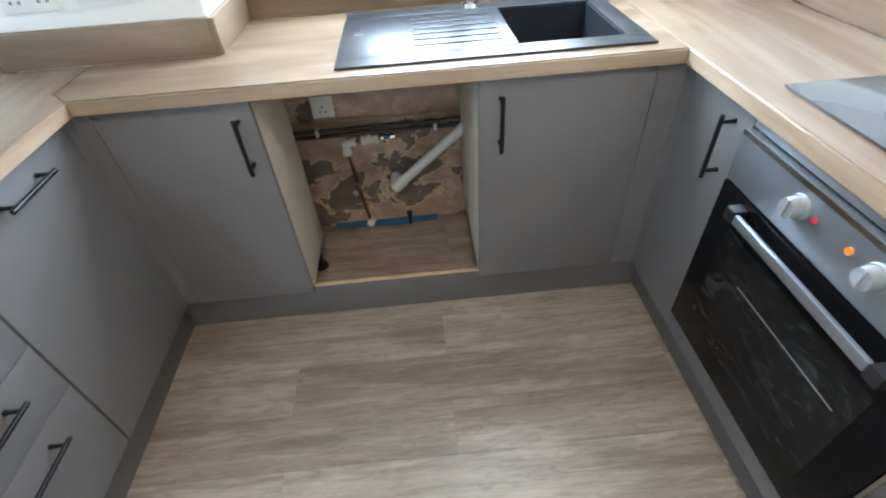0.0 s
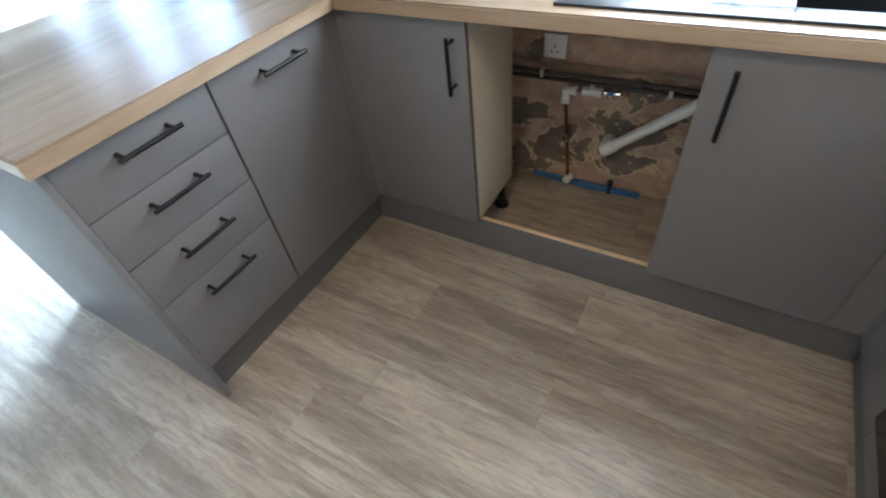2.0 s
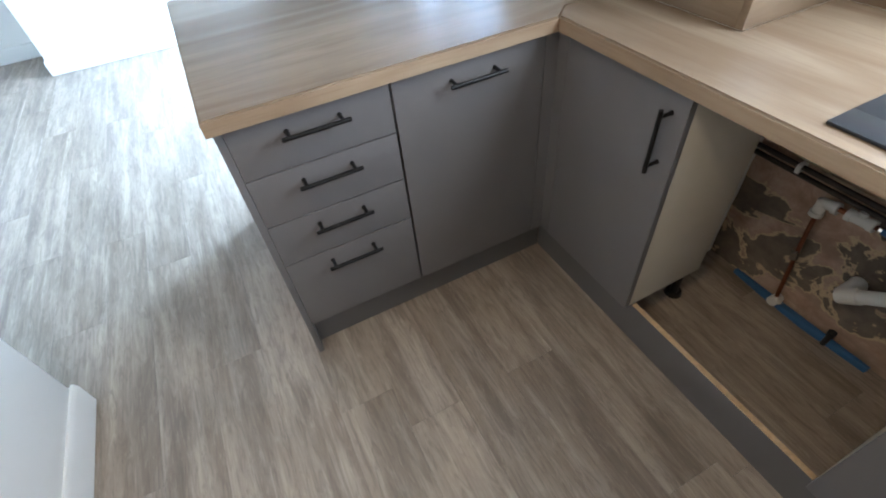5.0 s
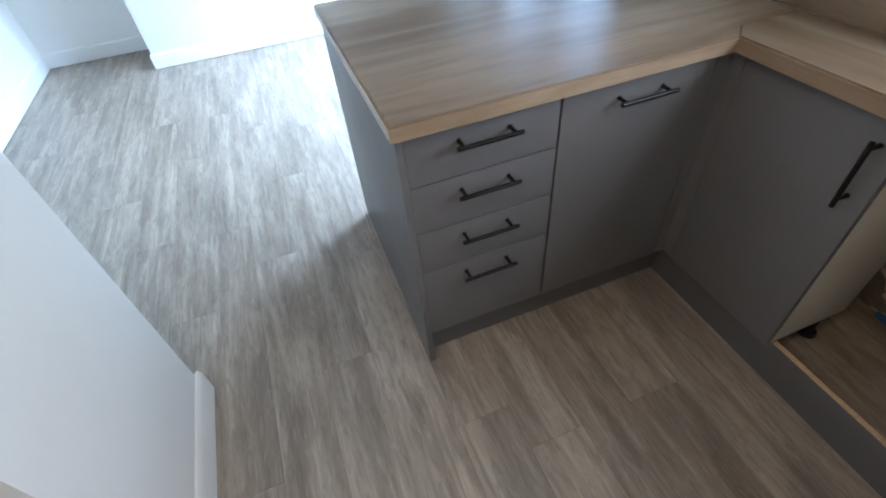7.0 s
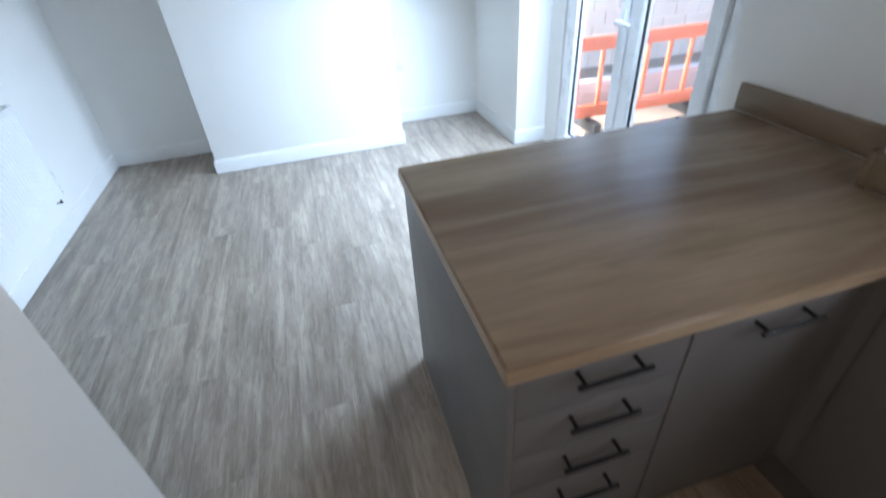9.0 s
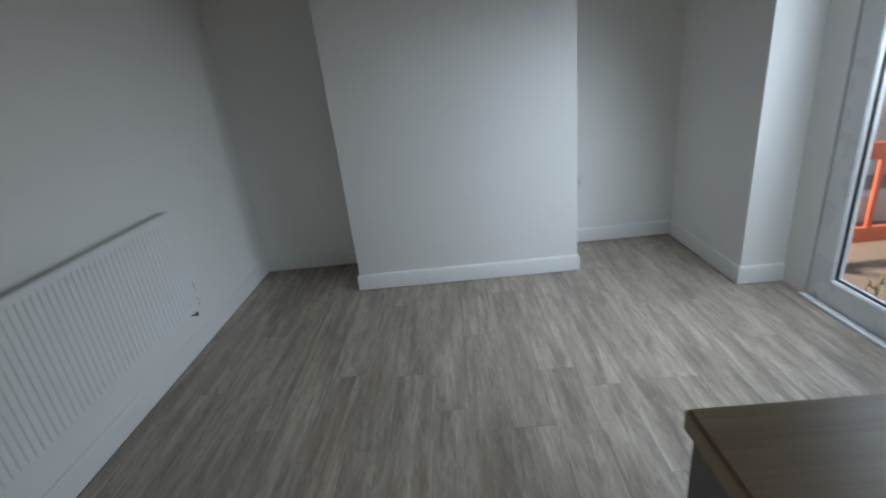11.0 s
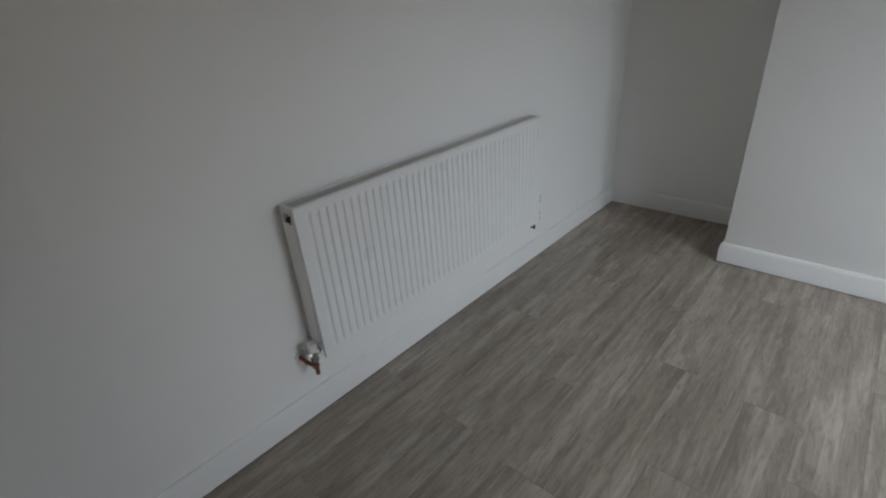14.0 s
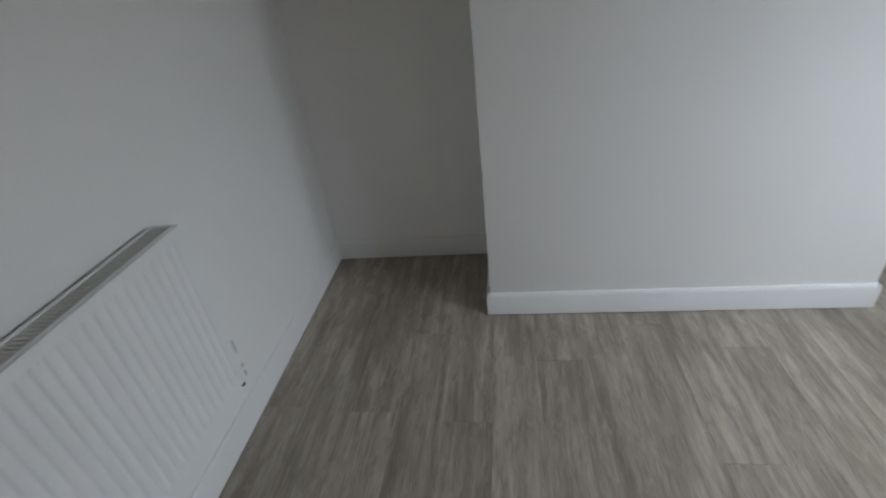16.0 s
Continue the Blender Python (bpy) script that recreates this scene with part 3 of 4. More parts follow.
plinth("plinth", "grey plinth board under the drawer run", box(-0.066, -0.048, -0.884, 0.030, 0.0, 0.146, 0.001))
plinth("plinth", "grey plinth board with a raw sawn edge under the sink run", box(-0.047, 1.635, 0.031, 0.048, 0.0, 0.1455, 0.001), box(0.445, 1.035, 0.0315, 0.0475, 0.1456, 0.1475))
plinth("plinth", "grey plinth board under the oven run", box(1.636, 1.654, -1.198, 0.030, 0.0, 0.146, 0.001))
solid("cabinet_end_board", box(-0.872, 0.001, -0.9045, -0.8865, 0.0, UNDER - 0.001, 0.001), GREY, "tall matt grey end board closing the drawer run", "cabinet panel")
solid("cabinet_back_board", box(-0.872, -0.854, -0.8855, NORTH - 0.003, 0.0, UNDER - 0.001, 0.001), GREY, "matt grey back board of the drawer run", "cabinet panel")

# worktops, with a mitred joint at the inner corner
E0 = 0.022
BACK = SINK_WALL - 0.022


def nose(p):
    return p.y < -0.02


def worktop(label, x, y, slab, wood, bands):
    w = thing("worktop", label, "worktop", x, y, UNDER, "worktops")
    put("slab", slab, wood, w)
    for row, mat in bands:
        put("edge_band", box(*row, UNDER + 0.0004, TOP - 0.0042), mat, w, "square oak-effect edge band, coloured lighter as if lit")


worktop("oak-effect laminate worktop on the drawer run", -0.43, -0.25,
        prism([(-0.880, -0.915), (E0, -0.915), (E0, -0.022), (-0.030, 0.035), (-0.030, 0.2285), (-0.2715, 0.2285), (-0.2715, 0.408), (-0.880, 0.408)], UNDER, TOP, 0.004), OAK_Y,
        [((E0 + 0.0002, E0 + 0.0014, -0.915, -0.0225), LIT_BAND_Y), ((-0.880, E0, -0.9164, -0.9152), LIT_BAND_X), ((-0.8814, -0.8802, -0.915, 0.408), LIT_BAND_Y)])
worktop("oak-effect laminate worktop around the sink", 0.79, 0.27, joined(
    prism([(E0 + 0.0006, -0.0216), (1.15, -0.022), (1.15, BACK), (0.3465, BACK), (0.3465, 0.2285), (-0.0294, 0.2285), (-0.0294, 0.0354)], UNDER, TOP, 0.004, nose),
    prism([(1.15, -0.022), (1.452, -0.022), (1.452, 0.092), (1.15, 0.092)], UNDER, TOP, 0.004, nose),
    prism([(1.15, 0.442), (1.452, 0.442), (1.452, BACK), (1.15, BACK)], UNDER, TOP),
    prism([(1.452, -0.022), (1.566, -0.022), (1.566, BACK), (1.452, BACK)], UNDER, TOP, 0.004, nose),
), OAK_X, [((E0 + 0.0018, 1.5645, -0.0234, -0.0222), LIT_BAND_X)])
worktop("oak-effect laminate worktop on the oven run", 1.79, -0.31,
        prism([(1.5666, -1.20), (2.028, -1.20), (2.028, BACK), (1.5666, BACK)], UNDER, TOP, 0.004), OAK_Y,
        [((1.5652, 1.5664, -1.20, -0.0236), LIT_BAND_Y)])

for nm, row, mat, where in (
    ("upstand", (-0.880, -0.2715, 0.4085, 0.4285, TOP - 0.0, 1.005), OAK_X, "behind the drawer run"),
    ("upstand", (-0.2705, -0.2515, 0.2285, 0.4075, TOP + 0.0, 1.005), OAK_Y, "on the side of the pier"),
    ("upstand", (-0.2705, 0.3260, 0.2290, 0.2485, TOP, 1.005), OAK_X, "on the front of the pier"),
    ("upstand", (0.3265, 0.3460, 0.2290, SINK_WALL - 0.0225, TOP, 1.005), OAK_Y, "on the sink side of the pier"),
    ("upstand", (0.3265, 2.028, SINK_WALL - 0.0215, SINK_WALL - 0.0015, TOP, 1.005), OAK_X, "behind the sink"),
    ("upstand", (2.0285, 2.0485, -1.20, SINK_WALL - 0.0225, TOP, 1.005), OAK_Y, "along the oven run"),
):
    solid(nm, box(*row, 0.001), mat, f"oak-effect upstand strip {where}", "upstand", "upstands")


def sink():
    s = thing("kitchen_sink", "dark composite sink with bowl and ribbed drainer", "sink", 1.075, 0.28, TOP)
    x0, x1, y0, y1 = 0.672, 1.506, 0.027, 0.510
    bx0, bx1, by0, by1 = 1.158, 1.448, 0.097, 0.437
    t = 0.007
    rim = joined(box(x0, bx0 - 0.0, y0, by0, TOP, TOP + t, 0.003), box(bx0, x1, y0, by0, TOP, TOP + t, 0.003), box(x0, x1, by1, y1, TOP, TOP + t, 0.003), box(bx1, x1, by0, by1, TOP, TOP + t, 0.003), box(bx0 - 0.03, bx0, by0, by1, TOP, TOP + t, 0.003))
    put("rim", rim, SINK, s)
    put("drainer", box(x0, bx0 - 0.03, by0, by1, TOP, TOP + t - 0.0008, 0.0005), SINK, s)
    for k in range(6):
        y = by0 + 0.045 + k * 0.048
        put("rib", box(0.88, bx0 - 0.035, y, y + 0.010, TOP + t - 0.003, TOP + t + 0.0022, 0.0018), SINK, s)
    put("bowl", boxes([(1.1525, 1.1585, 0.0935, 0.4405, 0.74, TOP + 0.001), (1.4445, 1.4505, 0.0935, 0.4405, 0.74, TOP + 0.001), (1.1585, 1.4445, 0.0935, 0.0995, 0.74, TOP + 0.001), (1.1585, 1.4445, 0.4345, 0.4405, 0.74, TOP + 0.001), (1.1525, 1.4505, 0.0935, 0.4405, 0.732, 0.7395)]), SINK, s, "deep dark bowl")
    put("waste", joined(tube((1.302, 0.267, 0.7396), (1.302, 0.267, 0.744), 0.04, 28), tube((1.302, 0.267, 0.744), (1.302, 0.267, 0.752), 0.026, 24)), CHROME, s, "chrome waste fitting")
    put("badge", box(0.707, 0.735, 0.272, 0.290, TOP + t - 0.0007, TOP + t + 0.0002), LENS_GREY, s, "small silver badge")
    put("tap_base", joined(cone((1.075, 0.473, TOP + t), (1.075, 0.473, TOP + t + 0.012), 0.026, 0.023, 24), tube((1.075, 0.473, TOP + t + 0.01), (1.075, 0.473, TOP + 0.26), 0.012), tube((1.075, 0.473, TOP + 0.25), (1.075, 0.300, TOP + 0.27), 0.010)), CHROME, s, "slim chrome tap")


sink()


def hob():
    h = thing("electric_hob", "black glass electric hob set in the worktop", "hob", 1.79, -0.55, TOP)
    put("glass_top", box(1.640, 2.006, -0.850, -0.279, TOP + 0.0005, TOP + 0.006, 0.002), HOB, h)


hob()


def wall_socket(name, label, x, y, z, width, face):
    """A white plate with rocker and pin holes; face: the way that it looks."""
    s = thing(name, label, "socket", x, y, z, "wall sockets")
    n = Vector(face)
    u = Vector((-n.y, n.x, 0))
    m = Matrix((u, n, Vector((0, 0, 1)))).transposed().to_4x4()
    m.translation = s.location

    def slab(a, b, c, d, e, f, r=0.0):
        bm = box(a, b, c, d, e, f, r)
        bmesh.ops.transform(bm, matrix=m, verts=bm.verts[:])
        return bm

    put("plate", slab(-width / 2, width / 2, 0.0, 0.009, 0.0, 0.086, 0.003), WHITE_PVC, s)
    for k in ((0,) if width < 0.1 else (-0.036, 0.036)):
        put("switch", slab(k - 0.006, k + 0.006, 0.009, 0.012, 0.056, 0.076, 0.001), SATIN, s)
        for a, c in ((0, 0.044), (-0.011, 0.024), (0.011, 0.024)):
            put("pin_hole", slab(k + a - 0.003, k + a + 0.003, 0.0088, 0.0093, c - 0.004, c + 0.004), BLACK, s)


wall_socket("wall_socket", "white single socket on the bare plaster", 0.508, SINK_WALL - 0.018, 0.541, 0.086, (0, -1, 0))
wall_socket("wall_socket", "white double socket above the pier upstand", -0.105, 0.2495, 1.050, 0.146, (0, -1, 0))
wall_socket("wall_socket", "white double socket above the pier upstand", 0.085, 0.2495, 1.050, 0.146, (0, -1, 0))
wall_socket("wall_socket", "white socket low on the alcove wall", WEST + 0.0005, -0.304, 0.470, 0.086, (1, 0, 0))
wall_socket("wall_socket", "white socket low on the wall end beside the radiator wall", NIB_W - 0.0005, -2.700, 0.400, 0.146, (-1, 0, 0))


# made-up fitting around the added kitchen fill lamp, out of view
def fill_lamp_fitting():
    c = thing("fill_lamp_fitting", "unseen round white fitting made up for the kitchen fill lamp", "ceiling light", 0.90, -1.25, 2.345)
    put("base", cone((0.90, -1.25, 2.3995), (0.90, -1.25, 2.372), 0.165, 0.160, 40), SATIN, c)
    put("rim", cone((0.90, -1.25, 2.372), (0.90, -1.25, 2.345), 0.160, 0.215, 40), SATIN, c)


fill_lamp_fitting()


# ---------------------------------------------------------------- the empty appliance space
def curve_tube(points, radius, steps=10, sides=12):
    """A bent tube through points, rounded at its bends."""
    pts = [Vector(p) for p in points]
    line = []
    for k in range(len(pts) - 1):
        p0, p1, p2, p3 = pts[max(k - 1, 0)], pts[k], pts[k + 1], pts[min(k + 2, len(pts) - 1)]
        for q in range(steps):
            t = q / steps
            line.append(0.5 * ((2 * p1) + (p2 - p0) * t + (2 * p0 - 5 * p1 + 4 * p2 - p3) * t * t + (3 * p1 - p0 - 3 * p2 + p3) * t ** 3))
    line.append(pts[-1])
    bm = bmesh.new()
    rings = []
    for k, p in enumerate(line):
        d = (line[min(k + 1, len(line) - 1)] - line[max(k - 1, 0)]).normalized()
        m = d.to_track_quat("Z", "Y").to_matrix()
        rings.append([bm.verts.new(p + m @ Vector((radius * math.cos(math.tau * q / sides), radius * math.sin(math.tau * q / sides), 0))) for q in range(sides)])
    for a, b in zip(rings, rings[1:]):
        for q in range(sides):
            bm.faces.new((a[q], a[(q + 1) % sides], b[(q + 1) % sides], b[q]))
    bm.faces.new(rings[0])
    bm.faces.new(rings[-1][::-1])
    return bm


PY = SINK_WALL - 0.042


def pipework():
    p = thing("water_pipe", "dark copper supply pipes clipped along the bare wall", "pipe", 0.7, PY, 0.47)
    put("pipe", tube((0.31, PY, 0.492), (1.08, PY, 0.494), 0.0078), DARK_PIPE, p)
    put("pipe", tube((0.31, PY, 0.468), (1.08, PY, 0.471), 0.0078), DARK_PIPE, p)
    for x, z in ((0.47, 0.484), (0.935, 0.470)):
        put("clip", joined(box(x - 0.007, x + 0.007, PY - 0.012, PY + 0.026, z - 0.012, z + 0.018, 0.004)), WHITE_PVC, p, "white pipe clip")

    b = thing("branch_pipe", "copper branch pipe with white push-fit elbow and small valve", "pipe", 0.6, PY, 0.02)
    put("elbow", joined(tube((0.572, PY - 0.01, 0.395), (0.572, PY - 0.01, 0.442), 0.0155), tube((0.566, PY - 0.01, 0.434), (0.612, PY - 0.01, 0.440), 0.0150), tube((0.572, PY - 0.01, 0.388), (0.572, PY - 0.01, 0.402), 0.0185), tube((0.600, PY - 0.01, 0.438), (0.614, PY - 0.01, 0.440), 0.0180)), WHITE_PVC, b, "white push-fit elbow")
    put("drop_pipe", curve_tube([(0.574, PY - 0.01, 0.39), (0.585, PY - 0.008, 0.26), (0.598, PY - 0.002, 0.13), (0.612, PY - 0.012, 0.045)], 0.0066), COPPER, b)
    put("brass_joint", joined(tube((0.583, PY - 0.009, 0.245), (0.588, PY - 0.008, 0.215), 0.0115, 8), tube((0.581, PY - 0.009, 0.252), (0.583, PY - 0.009, 0.238), 0.0095)), CHROME, b, "small compression joint")
    put("straight_pipe", tube((0.61, PY - 0.01, 0.440), (0.80, PY - 0.01, 0.452), 0.0072), COPPER, b)
    put("coupler", joined(tube((0.636, PY - 0.01, 0.441), (0.704, PY - 0.01, 0.446), 0.0150), tube((0.636, PY - 0.01, 0.441), (0.650, PY - 0.01, 0.442), 0.0178), tube((0.692, PY - 0.01, 0.445), (0.706, PY - 0.01, 0.446), 0.0178), tube((0.668, PY - 0.01, 0.445), (0.668, PY - 0.01, 0.468), 0.0105)), WHITE_PVC, b, "white push-fit coupler")
    put("valve", joined(tube((0.716, PY - 0.01, 0.447), (0.772, PY - 0.01, 0.450), 0.0105, 8), tube((0.742, PY - 0.035, 0.449), (0.742, PY - 0.005, 0.449), 0.0085)), CHROME, b, "chrome isolation valve")
    put("lever", box(0.728, 0.752, PY - 0.041, PY - 0.034, 0.455, 0.471, 0.002), BLUE, b, "blue valve lever")
    put("end_cap", joined(tube((0.612, PY - 0.03, 0.038), (0.612, PY + 0.01, 0.034), 0.0165), tube((0.628, PY - 0.02, 0.052), (0.606, PY - 0.02, 0.030), 0.012)), WHITE_PVC, b, "white end cap")

    w = thing("waste_pipe", "white plastic waste pipe sloping down to the wall", "pipe", 0.9, PY, 0.2)
    put("pipe", tube((0.762, PY - 0.035, 0.236), (1.045, PY - 0.075, 0.500), 0.0200, 24), WHITE_PVC, w)
    put("elbow", joined(tube((0.745, PY - 0.032, 0.218), (0.790, PY - 0.038, 0.262), 0.0245, 24, 0.003), tube((0.752, PY - 0.034, 0.226), (0.752, PY + 0.055, 0.245), 0.0240, 24)), WHITE_PVC, w, "white waste elbow")


pipework()
for k, (z, sag) in enumerate(((0.520, 0.006), (0.530, -0.004), (0.512, 0.010))):
    solid("cable", curve_tube([(0.31, PY + 0.012, z + 0.01), (0.44, PY + 0.006, z + sag), (0.60, PY + 0.010, z - sag), (0.80, PY + 0.006, z + sag), (1.08, PY + 0.010, z)], 0.0028, 8, 8), CABLE, "thin grubby cable slung along the wall", "cable", "cables along the wall")
solid("cable", curve_tube([(0.405, PY - 0.01, 0.58), (0.425, PY - 0.02, 0.545), (0.47, PY - 0.014, 0.525), (0.56, PY - 0.004, 0.522)], 0.003, 8, 8), CABLE, "thin grubby cable looped below the socket", "cable", "cables along the wall")
solid("blue_strip", prism([(0.445, 0.548), (0.56, 0.536), (0.72, 0.528), (0.912, 0.540), (0.914, 0.556), (0.70, 0.556), (0.45, 0.558)], 0.0005, 0.022, 0.003), BLUE, "blue plastic strip along the foot of the bare wall", "strip")
solid("pipe_stub", joined(tube((0.790, 0.535, 0.0), (0.790, 0.535, 0.055), 0.009), tube((0.790, 0.535, 0.045), (0.790, 0.535, 0.062), 0.0125)), BLACK, "short dark capped pipe stub by the bare wall", "pipe stub")


# ---------------------------------------------------------------- radiator
def radiator():
    x0, x1, z0, z1 = -2.668, -1.262, 0.296, 0.862
    yf, yb = -2.737, -2.816
    r = thing("radiator", "white ribbed panel radiator hung on the wall", "radiator", (x0 + x1) / 2, SOUTH, z0)
    # ribbed front: vertical flutes with rounded shoulders
    bm = bmesh.new()
    n = 42
    left, right = x0 + 0.032, x1 - 0.032
    pitch = (right - left) / n
    xs = [(x0 + 0.004, 0.0)]
    for k in range(n):
        c = left + (k + 0.5) * pitch
        xs += [(c - pitch * 0.50, 0.0), (c - pitch * 0.29, 0.0), (c - pitch * 0.15, -0.0064), (c + pitch * 0.15, -0.0064), (c + pitch * 0.29, 0.0)]
    xs.append((x1 - 0.004, 0.0))
    zs = ((z0 + 0.004, 0.0), (z0 + 0.028, 0.0), (z0 + 0.046, 1.0), (z1 - 0.046, 1.0), (z1 - 0.028, 0.0), (z1 - 0.004, 0.0))
    grid = [[bm.verts.new((x, yf + d * f, z)) for x, d in xs] for z, f in zs]
    for a, b in zip(grid, grid[1:]):
        for k in range(len(xs) - 1):
            bm.faces.new((a[k], a[k + 1], b[k + 1], b[k]))
    edge = joined(bm, boxes([(x0, x1, yf - 0.0135, yf - 0.0090, z0, z1)], 0.001))
    lip = boxes([(x0, x0 + 0.0045, yf - 0.006, yf, z0, z1), (x1 - 0.0045, x1, yf - 0.006, yf, z0, z1), (x0 + 0.0045, x1 - 0.0045, yf - 0.006, yf, z0, z0 + 0.0045), (x0 + 0.0045, x1 - 0.0045, yf - 0.006, yf, z1 - 0.0045, z1)])
    put("front_panel", joined(edge, lip), RAD, r)
    put("back_panel", box(x0 + 0.006, x1 - 0.006, yb - 0.008, yb - 0.0004, z0 + 0.004, z1 - 0.002, 0.002), RAD, r)
    for a, b in ((x0, x0 + 0.010), (x1 - 0.010, x1)):
        put("side_cover", boxes([(a, b, yb, yf - 0.0140, z0 + 0.05, z1 - 0.055), (a, b, yb, yf - 0.0140, z1 - 0.022, z1 - 0.001), (a, b, yb, yb + 0.012, z1 - 0.055, z1 - 0.022), (a, b, yf - 0.024, yf - 0.0140, z1 - 0.055, z1 - 0.022)]), RAD, r)
    put("top_frame", boxes([(x0 + 0.0105, x1 - 0.0105, yb, yb + 0.006, z1 - 0.008, z1 + 0.001), (x0 + 0.0105, x1 - 0.0105, yf - 0.018, yf - 0.0138, z1 - 0.008, z1 + 0.0005)]), RAD, r)
    slats = bmesh.new()
    for k in range(112):
        x = x0 + 0.016 + k * (x1 - x0 - 0.032) / 111
        bm_box(slats, x - 0.0036, x + 0.0036, yb + 0.006, yf - 0.018, z1 - 0.0045, z1 - 0.002)
    tagged(put("top_grille", slats, GRILLE, r, "slotted top grille"), kind="stuff")
    put("convector", box(x0 + 0.02, x1 - 0.02, yb + 0.010, yf - 0.022, z0 + 0.02, z1 - 0.018), GRILLE, r, "convector fins in a colour darkened for shade")
    put("vent_plug", joined(tube((x1 - 0.004, -2.772, z1 - 0.040), (x1 + 0.004, -2.772, z1 - 0.040), 0.0105, 12), tube((x1 + 0.003, -2.772, z1 - 0.040), (x1 + 0.010, -2.772, z1 - 0.040), 0.004, 8)), GASKET, r, "dark bleed plug")
    put("blank_plug", joined(tube((x0 + 0.002, -2.772, z0 + 0.026), (x0 - 0.014, -2.772, z0 + 0.026), 0.009, 12)), RAD, r, "white lower plug")
    # thin grey strips paint in the shadow gap down this edge
    for za, zb in ((0.302, 0.326), (0.338, 0.356), (0.402, 0.452)):
        put("edge_shade_strip", box(x0 + 0.0012, x0 + 0.0062, yf - 0.0004, yf + 0.0006, za, zb), EDGE_SHADE, r, "grey strip painting in the shadow along the edge")
    for x in (x0 + 0.2, x1 - 0.2):
        put("bracket", box(x - 0.015, x + 0.015, SOUTH + 0.0005, yb - 0.0085, z0 + 0.05, z1 - 0.08), RAD, r)
    v = thing("radiator_valve", "chrome radiator valve with copper tail at the wall", "valve", -1.215, -2.79, 0.19)
    y = -2.772
    put("valve_body", joined(tube((-1.262, y, 0.318), (-1.236, y, 0.318), 0.0105, 8), tube((-1.236, y, 0.300), (-1.236, y, 0.330), 0.0125), tube((-1.236, y, 0.318), (-1.214, y, 0.318), 0.010, 8), tube((-1.236, y, 0.284), (-1.236, y, 0.302), 0.0145, 6)), CHROME, v)
    put("cap", cone((-1.236, y, 0.329), (-1.236, y, 0.362), 0.0175, 0.0145, 20), WHITE_PVC, v, "white lockshield cap")
    put("wall_collar", tube((-1.212, SOUTH + 0.001, 0.285), (-1.212, SOUTH + 0.006, 0.285), 0.019, 20), WHITE_PVC, v, "white wall collar")
    put("tail_pipe", curve_tube([(-1.212, SOUTH + 0.002, 0.285), (-1.214, -2.80, 0.280), (-1.232, -2.776, 0.262), (-1.236, y, 0.288)], 0.0075), COPPER, v, "short copper tail")
    put("drain_cock", joined(tube((-1.236, y, 0.262), (-1.222, y + 0.026, 0.246), 0.0075, 10), tube((-1.245, y, 0.262), (-1.222, y, 0.262), 0.0085, 8)), COPPER, v, "copper drain cock")


radiator()
solid("pipe_tail", joined(tube((-2.684, -2.782, 0.234), (-2.684, -2.782, 0.254), 0.0070, 8), tube((-2.684, -2.782, 0.238), (-2.684, SOUTH + 0.001, 0.236), 0.0050, 12)), DARK_PIPE, "short dark pipe tail sticking out of the wall", "pipe tail")


# ---------------------------------------------------------------- outside the garden doors
structure("ground", box(-60, 60, -60, 90, OUT - 0.3, OUT), PAVING, "bare trodden earth outside", "ground")
structure("step_outside", box(-3.2, -0.7, 0.80, 1.02, OUT, -0.24, 0.01), KERB, "pale concrete doorstep", "step")


def safety_barrier(y):
    b = thing("safety_barrier", "orange plastic safety barrier standing on bare ground", "barrier", -4.32, y, OUT, "barriers outside")
    x0, x1 = -4.345, -4.300
    put("top_rail", joined(box(x0, x1, y - 0.95, y + 0.95, OUT + 0.90, OUT + 1.05, 0.02)), ORANGE, b)
    put("bottom_rail", joined(box(x0, x1, y - 0.95, y + 0.95, OUT + 0.14, OUT + 0.29, 0.02)), ORANGE, b)
    for k in range(7):
        yy = y - 0.89 + k * 0.297
        put("upright", box(x0 + 0.006, x1 - 0.006, yy - 0.024, yy + 0.024, OUT + 0.28, OUT + 0.905, 0.008), ORANGE, b)
    for yy in (y - 0.70, y + 0.70):
        put("foot", box(x0 - 0.22, x1 + 0.22, yy - 0.05, yy + 0.05, OUT, OUT + 0.13, 0.02), GASKET, b, "black rubber foot")


for y in (2.72, 4.67, 6.62):
    safety_barrier(y)
solid("kerb", box(-5.3, -5.1, 0.9, 12.0, OUT, OUT + 0.30, 0.01), KERB, "pale concrete kerb behind the barriers", "kerb")
cap = thing("folding_chair", "black folded thing lying on the ground outside", "folded chair", -3.6, 2.5, OUT)
put("frame", joined(tube((-3.70, 2.40, OUT + 0.02), (-3.49, 2.58, OUT + 0.32), 0.013), tube((-3.60, 2.32, OUT + 0.02), (-3.53, 2.64, OUT + 0.30), 0.013)), BLACK, cap)
put("seat", box(-3.66, -3.52, 2.43, 2.57, OUT + 0.15, OUT + 0.21, 0.02), BLACK, cap)
tufts = bmesh.new()
rnd = random.Random(4)
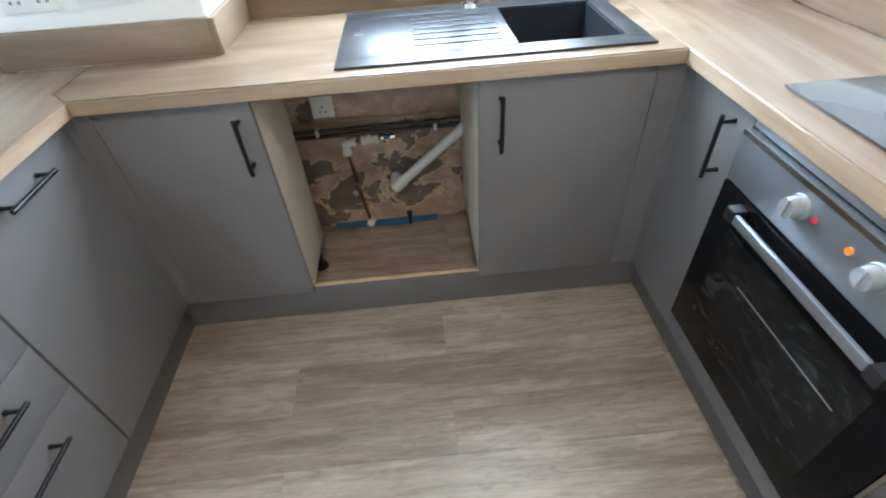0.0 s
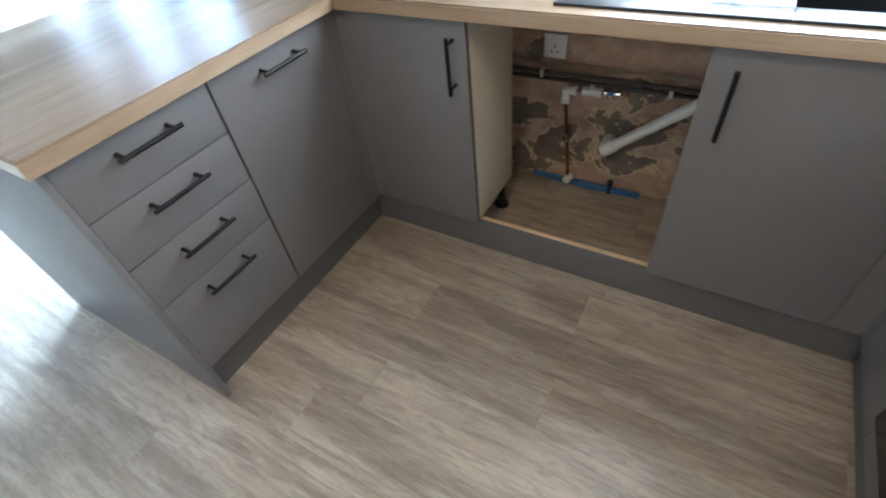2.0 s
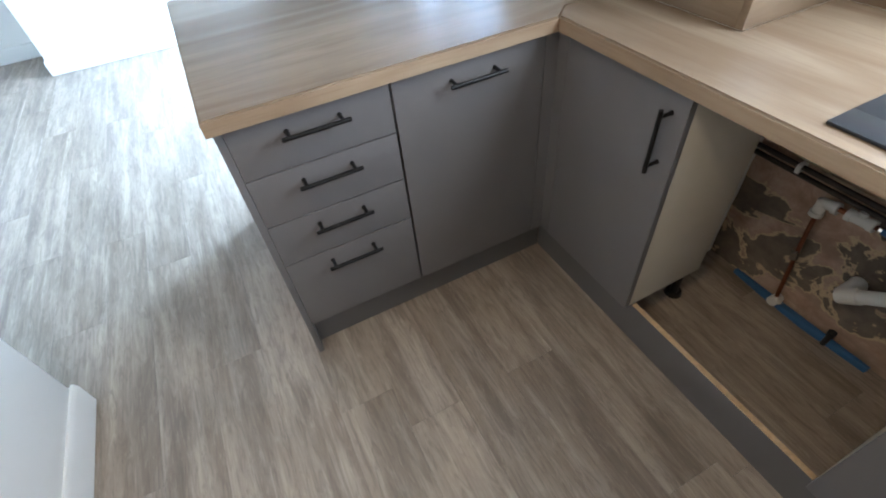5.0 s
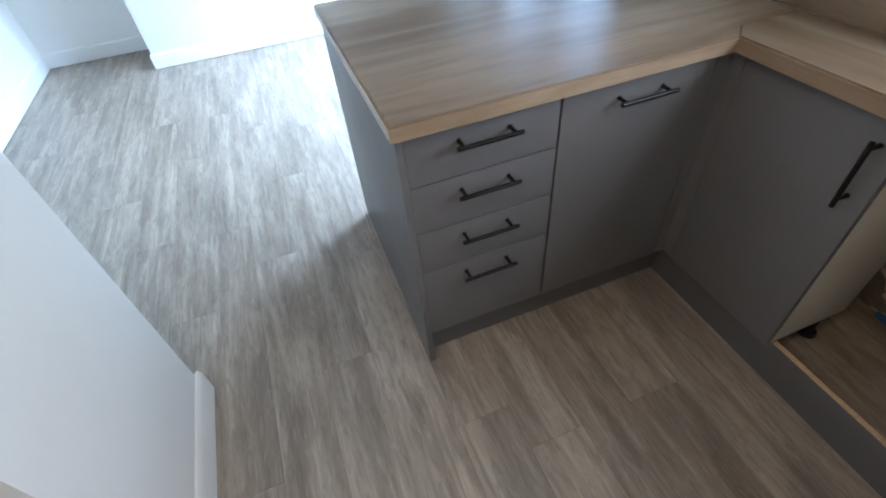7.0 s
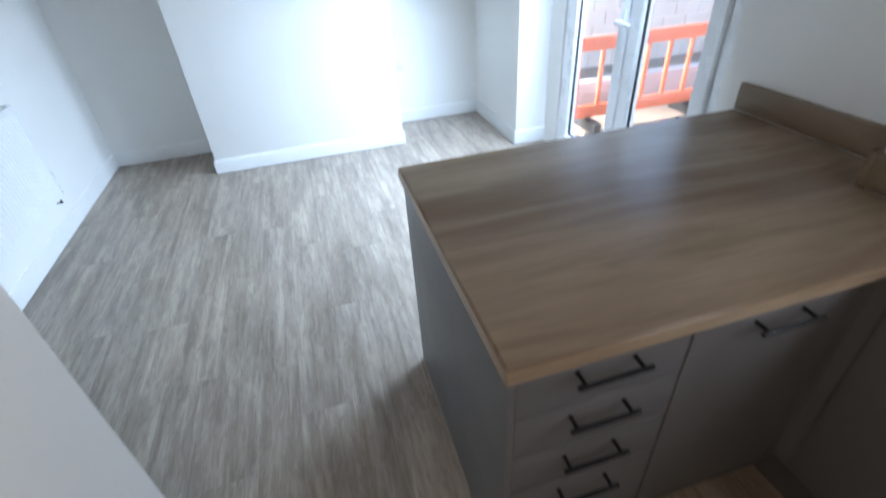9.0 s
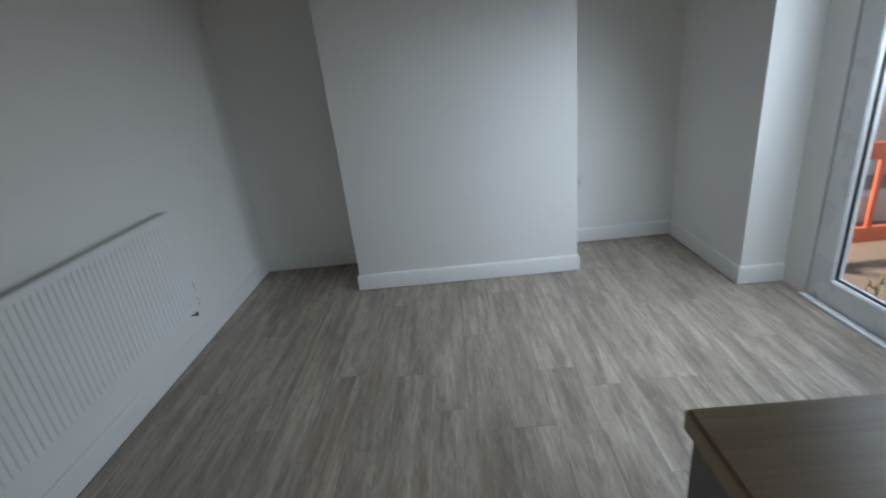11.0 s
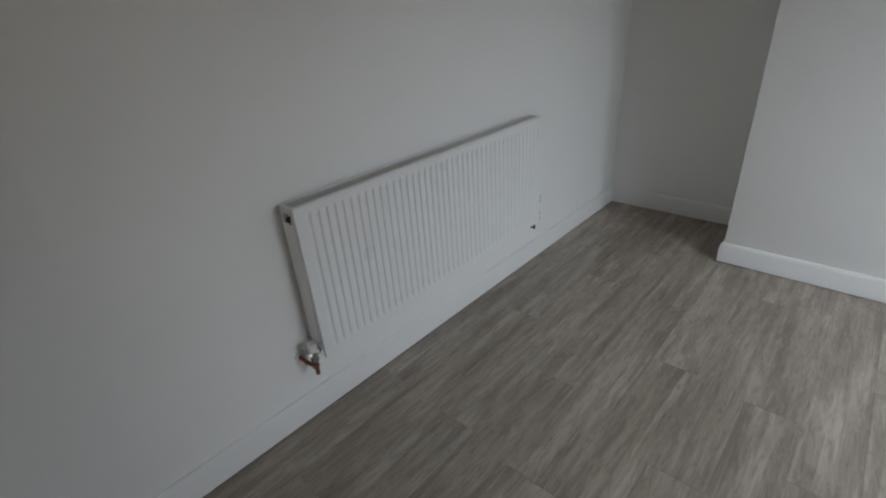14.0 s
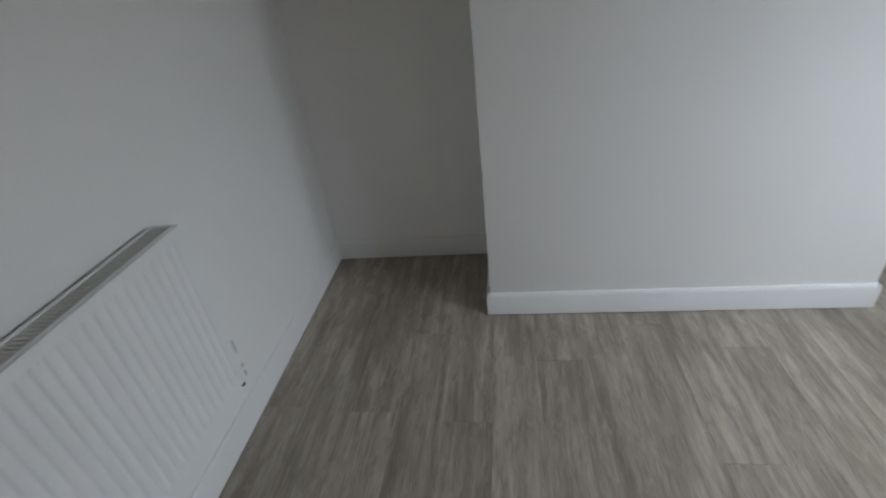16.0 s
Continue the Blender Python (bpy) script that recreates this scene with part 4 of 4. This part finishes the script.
for k in range(260):
    x, y = -3.3 + rnd.uniform(-0.5, 0.5), 2.3 + rnd.uniform(-0.4, 0.5)
    a, h = rnd.uniform(0, math.tau), rnd.uniform(0.05, 0.13)
    dx, dy = 0.006 * math.cos(a), 0.006 * math.sin(a)
    tufts.faces.new([tufts.verts.new(p) for p in ((x - dx, y - dy, OUT), (x + dx, y + dy, OUT), (x + dy * 4, y - dx * 4, OUT + h))])
tagged(new("grass", mesh_of("grass", tufts, GRASS)), "thin tuft of grass on the bare ground", "grass", kind="stuff")

# block wall across the yard: mortar core and separate blocks
yard = structure("yard_wall", box(-7.0, -6.8, 0.8, 9.4, OUT, 2.2), BLOCKS, "grey concrete block wall across the yard", "wall")
block = mesh_of("block", box(-0.02, 0.02, -0.221, 0.221, -0.109, 0.109, 0.003, 1), BLOCKS)
for row in range(12):
    for k in range(19):
        ob = new("block", block)
        ob.location = (-6.79, 1.03 + k * 0.45 + (0.22 if row % 2 else 0.0), OUT + 0.11 + row * 0.22)
        ob.parent = yard

# ---------------------------------------------------------------- floor planks, last
floor = structure("floor", box(WEST, EAST, SOUTH, SINK_WALL, -0.10, -0.006), GREY_PLINTH, "grey-brown wood-effect vinyl plank floor", "floor")
structure("floor_recess", box(DOOR_W, DOOR_E, SINK_WALL + 0.0, 0.78, -0.10, -0.006), GREY_PLINTH, "floor in the door recess", "floor")
PW, PL = 0.174, 1.235
plank = mesh_of("plank", box(0.0003, PL - 0.0003, 0.0002, PW - 0.0002, -0.005, 0.0, 0.0005, 1), FLOOR)
KNOWN = {1: 0.890, 2: 0.385, 3: 0.895, 4: 0.393, 5: -2.22, 8: -3.222, 11: -2.302, 12: -2.728, 14: -2.767, 9: -1.030, 6: 0.62, 7: -0.12, 10: -0.55, 13: -1.95, 15: -2.25, 0: -0.3}
for row in range(-4, 17):
    y1 = -0.040 - (row - 1) * PW
    y0 = y1 - PW
    lo, hi = max(y0, SOUTH), min(y1, 0.70)
    if hi - lo < 0.01:
        continue
    start = KNOWN.get(row, -0.7 + 0.41 * row)
    x = start - PL * math.ceil((start - WEST) / PL)
    while x < EAST:
        a, b = max(x, WEST), min(x + PL, EAST)
        if b - a > 0.01:
            ob = new("plank", plank)
            ob.location = (a, lo, 0.0)
            ob.scale = ((b - a) / PL, (hi - lo) / PW, 1)
            ob.parent = floor
        x += PL
